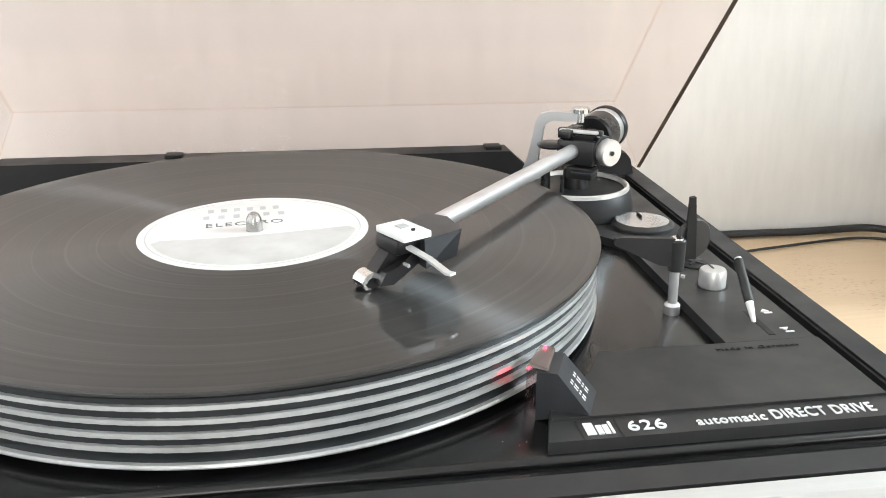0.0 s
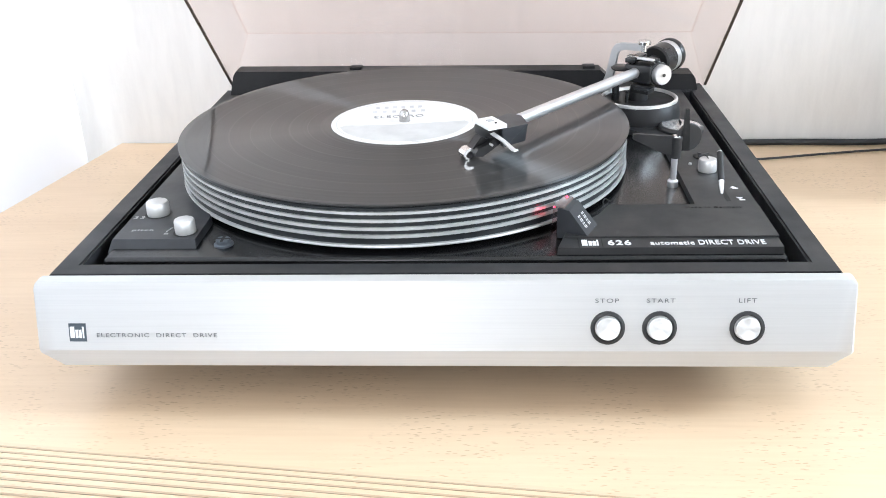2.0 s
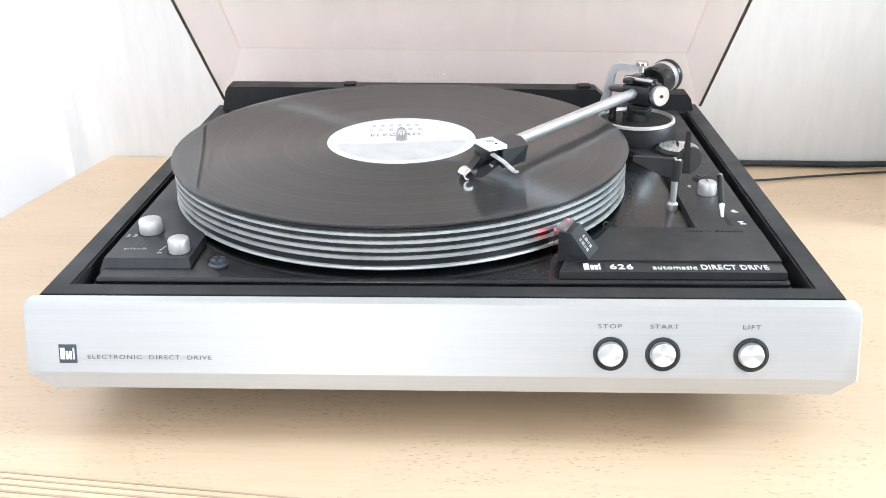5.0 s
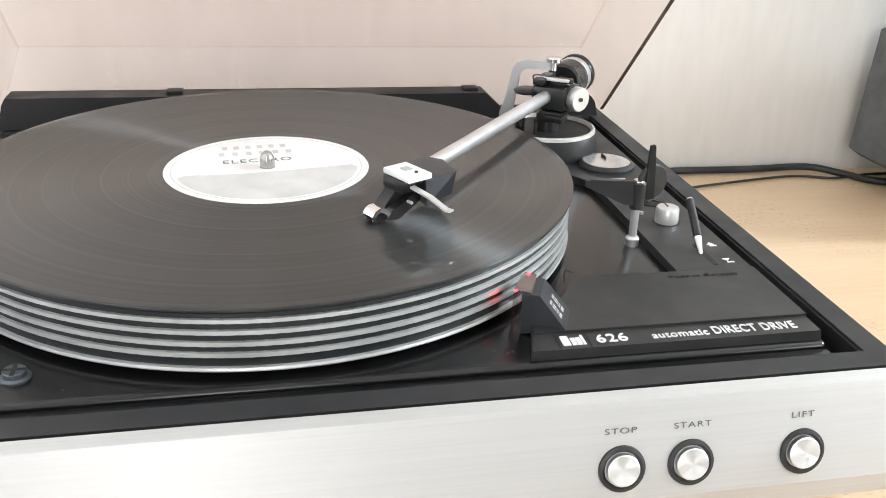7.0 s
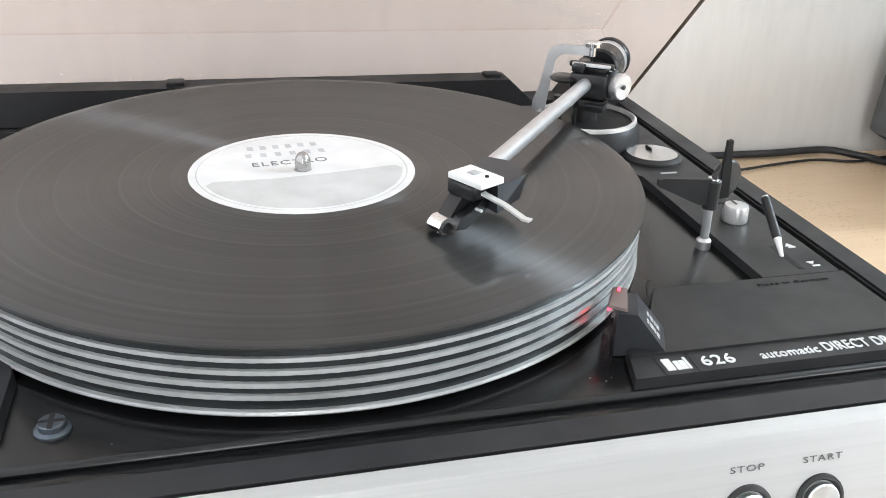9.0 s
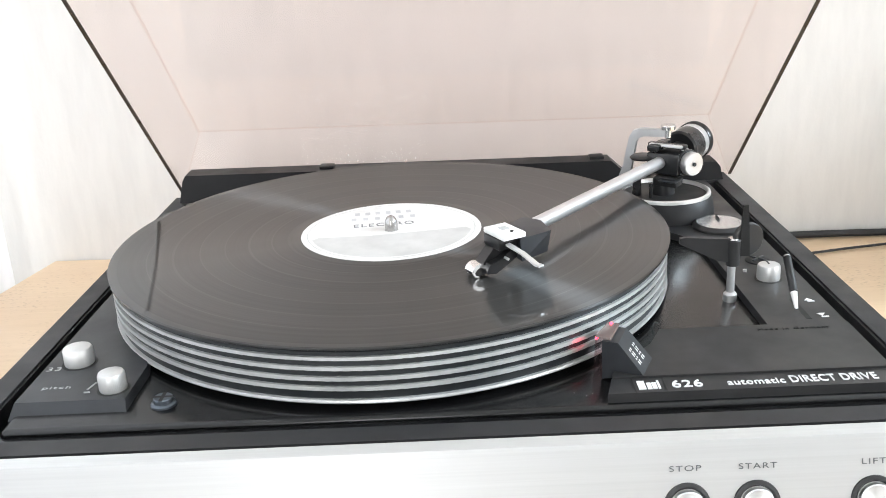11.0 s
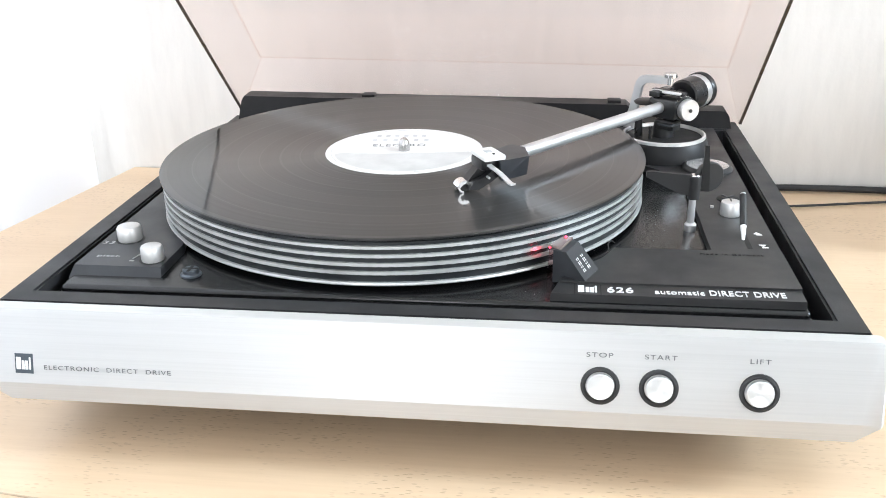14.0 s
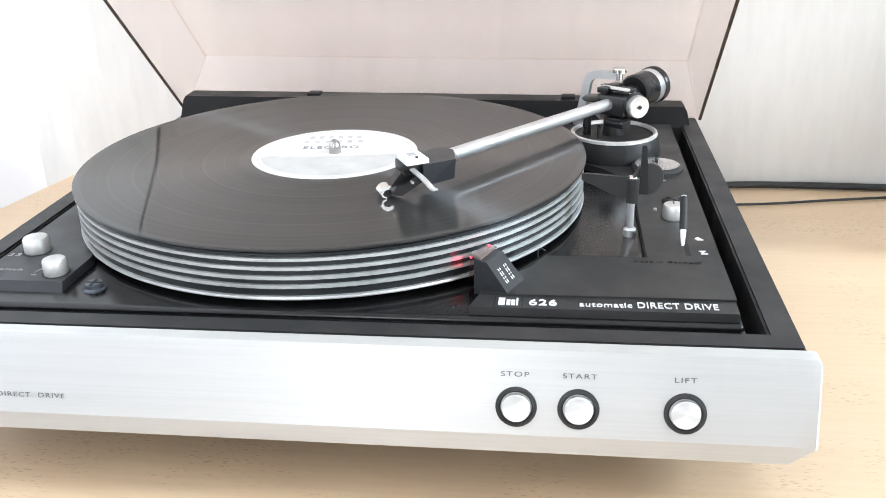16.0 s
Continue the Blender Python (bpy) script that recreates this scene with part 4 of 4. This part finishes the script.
for k in range(len(fa)):
    bm.faces.new((fa[k], fa[(k + 1) % len(fa)], fb[(k + 1) % len(fb)], fb[k]))
bar = part("hinge_bar", bm, HINGE, tt, "black hinge bar along the back")
for x in (-0.0890, 0.1100):
    part("catch", box(bmesh.new(), (x - 0.0052, 0.359, 0.0965 - LEAN * x), (x + 0.0052, 0.369, 0.0990 - LEAN * x), 0.0005), HINGE, bar)

# cover: a shallow tinted box without a bottom, hinged open
cover = new("dust_cover")
cover.empty_display_size = 0.02
cover.parent = tt
COVER_AT = Vector((0.0043, 0.3705, 0.0800))
cover.location = COVER_AT
cover.matrix_parent_inverse = Matrix.Translation(-tt.location)
tagged(cover, "open rose-tinted clear acrylic cover")
OPEN = Matrix.Translation(COVER_AT) @ Matrix.Rotation(radians(0.8), 4, "Y") @ Matrix.Rotation(radians(-0.4), 4, "Z") @ Matrix.Rotation(radians(-43.8), 4, "X")
CW, CD, CH, TH = 0.206, 0.362, 0.054, 0.0021


def cover_part(name, lo, hi, material, label=""):
    """A plate of the cover; the sides draw in from the rim to the top sheet."""
    bm = box(bmesh.new(), lo, hi)
    for v in bm.verts:
        v.co.x *= 1.006 - 0.042 * v.co.z / CH
    bmesh.ops.transform(bm, matrix=OPEN, verts=bm.verts)
    ob = new(name, mesh_of(name, bm, material))
    ob.parent = cover
    ob.matrix_parent_inverse = Matrix.Translation(-COVER_AT)
    return tagged(ob, label)


cover_part("top_sheet", (-CW, -CD, CH - TH), (CW, 0, CH), SMOKE, "rose-tinted clear sheet")
cover_part("rear_wall", (-CW + TH, -TH, 0.0), (CW - TH, 0, CH - TH), SMOKE)
cover_part("front_wall", (-CW + TH, -CD, 0.0006), (CW - TH, -CD + TH, CH - TH), SMOKE)
for sx in (-1, 1):
    x0, x1 = sorted((sx * CW, sx * (CW - TH)))
    cover_part("side_wall", (x0, -CD, 0.0006), (x1, 0, CH - TH), SMOKE)
    cover_part("cut_edge", (x0, -CD, -0.0002), (x1, 0, 0.0006), EDGE, "dark cut edge of the cover")
cover_part("cut_edge", (-CW + TH, -CD, -0.0006), (CW - TH, -CD + TH, 0.0006), EDGE)

# ---- record ----
RZ0, RZ1 = PT + 0.0012, PT + 0.0030
rec = thing("record", turned(bmesh.new(), [(0.0037, RZ0), (0.1499, RZ0), (0.1508, RZ0 + 0.0006), (0.1508, RZ1 - 0.0004), (0.1501, RZ1), (0.1462, RZ1 - 0.0003), (0.0560, RZ1 - 0.0003), (0.0545, RZ1 - 0.0001), (0.0510, RZ1), (0.0037, RZ1)], axis, 180), VINYL, "black vinyl long-playing record with a white label", "record", origin=(PC[0], PC[1], RZ0))
lab = part("label", turned(bmesh.new(), [(0.0038, RZ1 - 0.0001), (0.0038, RZ1 + 0.0002), (0.0499, RZ1 + 0.0002), (0.0501, RZ1 - 0.0001)], axis, 96), PAPER, rec, "white printed paper label")
part("label_groove", turned(bmesh.new(), [(0.0462, RZ1 + 0.0002), (0.0465, RZ1 + 0.00035), (0.0468, RZ1 + 0.0002)], axis, 96), PAPERGREY, lab)
TURN = 5
lm = pose(PC[0], PC[1], RZ1 + 0.0002, 0, 0, TURN)
lettering("label_word", "ELECTRO", lm @ pose(-0.004, 0.0105, 0), 0.034, 0.0052, INK, lab, "grey printed word electro", 0.00012)
for y, n, half in ((0.0225, 6, 0.017), (0.0325, 6, 0.015)):
    for k in range(n):
        x = -half + 2 * half * k / (n - 1) - 0.004
        bm = box(bmesh.new(), (x - 0.0014, y - 0.0024, 0), (x + 0.0014, y + 0.0024, 0.00012))
        bmesh.ops.transform(bm, matrix=lm, verts=bm.verts)
        part("label_bar", bm, PAPERINK, lab)
bm = prism(bmesh.new(), [(-0.040, -0.006), (-0.012, -0.0085), (0.012, -0.0075), (0.041, -0.005)] + arc(0, 0, 0.0445, -12, -168, 24), 0, 0.0001)
bmesh.ops.transform(bm, matrix=lm, verts=bm.verts)
part("label_print", bm, PAPERGREY, lab, "pale grey printed picture area")

# ---- things along the wall ----
thing("power_cable", sweep(bmesh.new(), [(0.16, 0.405, 0.004), (0.24, 0.428, 0.004), (0.30, 0.431, 0.004), (0.37, 0.428, 0.004), (0.42, 0.424, 0.0055), (0.445, 0.408, 0.004), (0.47, 0.385, 0.004), (0.56, 0.37, 0.004)], 0.0029), CABLE, "thick black cable lying along the wall", "cable")
thing("signal_cable", sweep(bmesh.new(), [(0.17, 0.385, 0.0018), (0.23, 0.386, 0.0018), (0.277, 0.391, 0.0018), (0.33, 0.402, 0.0018), (0.40, 0.413, 0.0018), (0.436, 0.404, 0.0018), (0.48, 0.41, 0.0018), (0.56, 0.4, 0.0018)], 0.0011, 8), CABLE, "thin black cable lying on the table", "cable")
pot = base("planter", (0.528, 0.36, 0), "dark grey stone planter with a green plant on the table", "planter")
PM = pose(0.5245, 0.346, 0, 0, 0, 2)
bm = bmesh.new()
levels = [(0.070, 0.022), (0.075, 0.026), (0.071, 0.120), (0.071, 0.124), (0.068, 0.1265), (0.064, 0.124), (0.062, 0.114)]
rings = [[bm.verts.new(PM @ Vector((math.copysign(abs(math.cos(a)) ** 0.14, math.cos(a)) * r, math.copysign(abs(math.sin(a)) ** 0.14, math.sin(a)) * r, z))) for a in (2 * math.pi * (k + 0.5) / 48 for k in range(48))] for r, z in levels]
for p, q in zip(rings, rings[1:]):
    for k in range(48):
        bm.faces.new((p[k], p[(k + 1) % 48], q[(k + 1) % 48], q[k]))
bm.faces.new(rings[0][::-1])
bm.faces.new(rings[-1])
part("pot", bm, STONE, pot, "dark grey speckled stone pot")
part("saucer", turned(bmesh.new(), [(0, 0), (0.06, 0), (0.066, 0.006), (0.06, 0.0225), (0, 0.0225)], PM), RUBBER, pot, "black base under the pot")
rnd = random.Random(4)
for k in range(26):
    a, tilt, ln = rnd.uniform(0, 360), rnd.uniform(10, 75), rnd.uniform(0.05, 0.085)
    bm = bmesh.new()
    rows = []
    for i in range(7):
        s = i / 6
        wd = 0.019 * math.sin(math.pi * min(1, s * 0.92 + 0.06)) ** 0.8
        drop = -0.03 * s * s
        rows.append([bm.verts.new((x * wd, s * ln, drop + abs(x) * 0.004 + (0.0012 if top else 0))) for top in (0, 1) for x in (-1, 0, 1)])
    for p, q in zip(rows, rows[1:]):
        for k2 in ((0, 1), (1, 2), (3, 4), (4, 5)):
            bm.faces.new((p[k2[0]], p[k2[1]], q[k2[1]], q[k2[0]]))
        bm.faces.new((p[0], q[0], q[3], p[3]))
        bm.faces.new((p[2], q[2], q[5], p[5]))
    m = PM @ pose(rnd.uniform(-0.03, 0.03), rnd.uniform(-0.03, 0.03), 0.122 + rnd.uniform(0, 0.05), 0, 0, a) @ pose(0, 0, 0, tilt - 10, rnd.uniform(-30, 30), 0)
    bmesh.ops.transform(bm, matrix=m, verts=bm.verts)
    part("leaf", bm, LEAF, pot)

# fine dust on the deck
rnd = random.Random(9)
bm = bmesh.new()
for k in range(34):
    x, y = rnd.uniform(-0.11, 0.17), rnd.uniform(0.034, 0.09)
    if (x - PC[0]) ** 2 + (y - PC[1]) ** 2 < 0.153 ** 2:
        continue
    z = 0.0812 if x > 0.072 and y > 0.047 else DZ
    if x > 0.062 and y < 0.048:
        continue
    r = rnd.uniform(0.0001, 0.0002)
    a = rnd.uniform(0, 3)
    prism(bm, [(x + r * math.cos(a), y + r * math.sin(a)), (x - r * 0.6 * math.sin(a), y + r * 0.6 * math.cos(a)), (x - r * math.cos(a), y - r * math.sin(a)), (x + r * 0.6 * math.sin(a), y - r * 0.6 * math.cos(a))], z, z + 0.0002)
thing("dust", bm, GREYINK, "pale dust specks on the black deck plate", "dust", kind="stuff")
part("wire_hook", sweep(bmesh.new(), [(0.0950, 0.0905, 0.0800), (0.0948, 0.0912, 0.0838), (0.0962, 0.0922, 0.0850), (0.0985, 0.0922, 0.0838)], 0.0004, 6), DARK, tt, "small black wire hook")
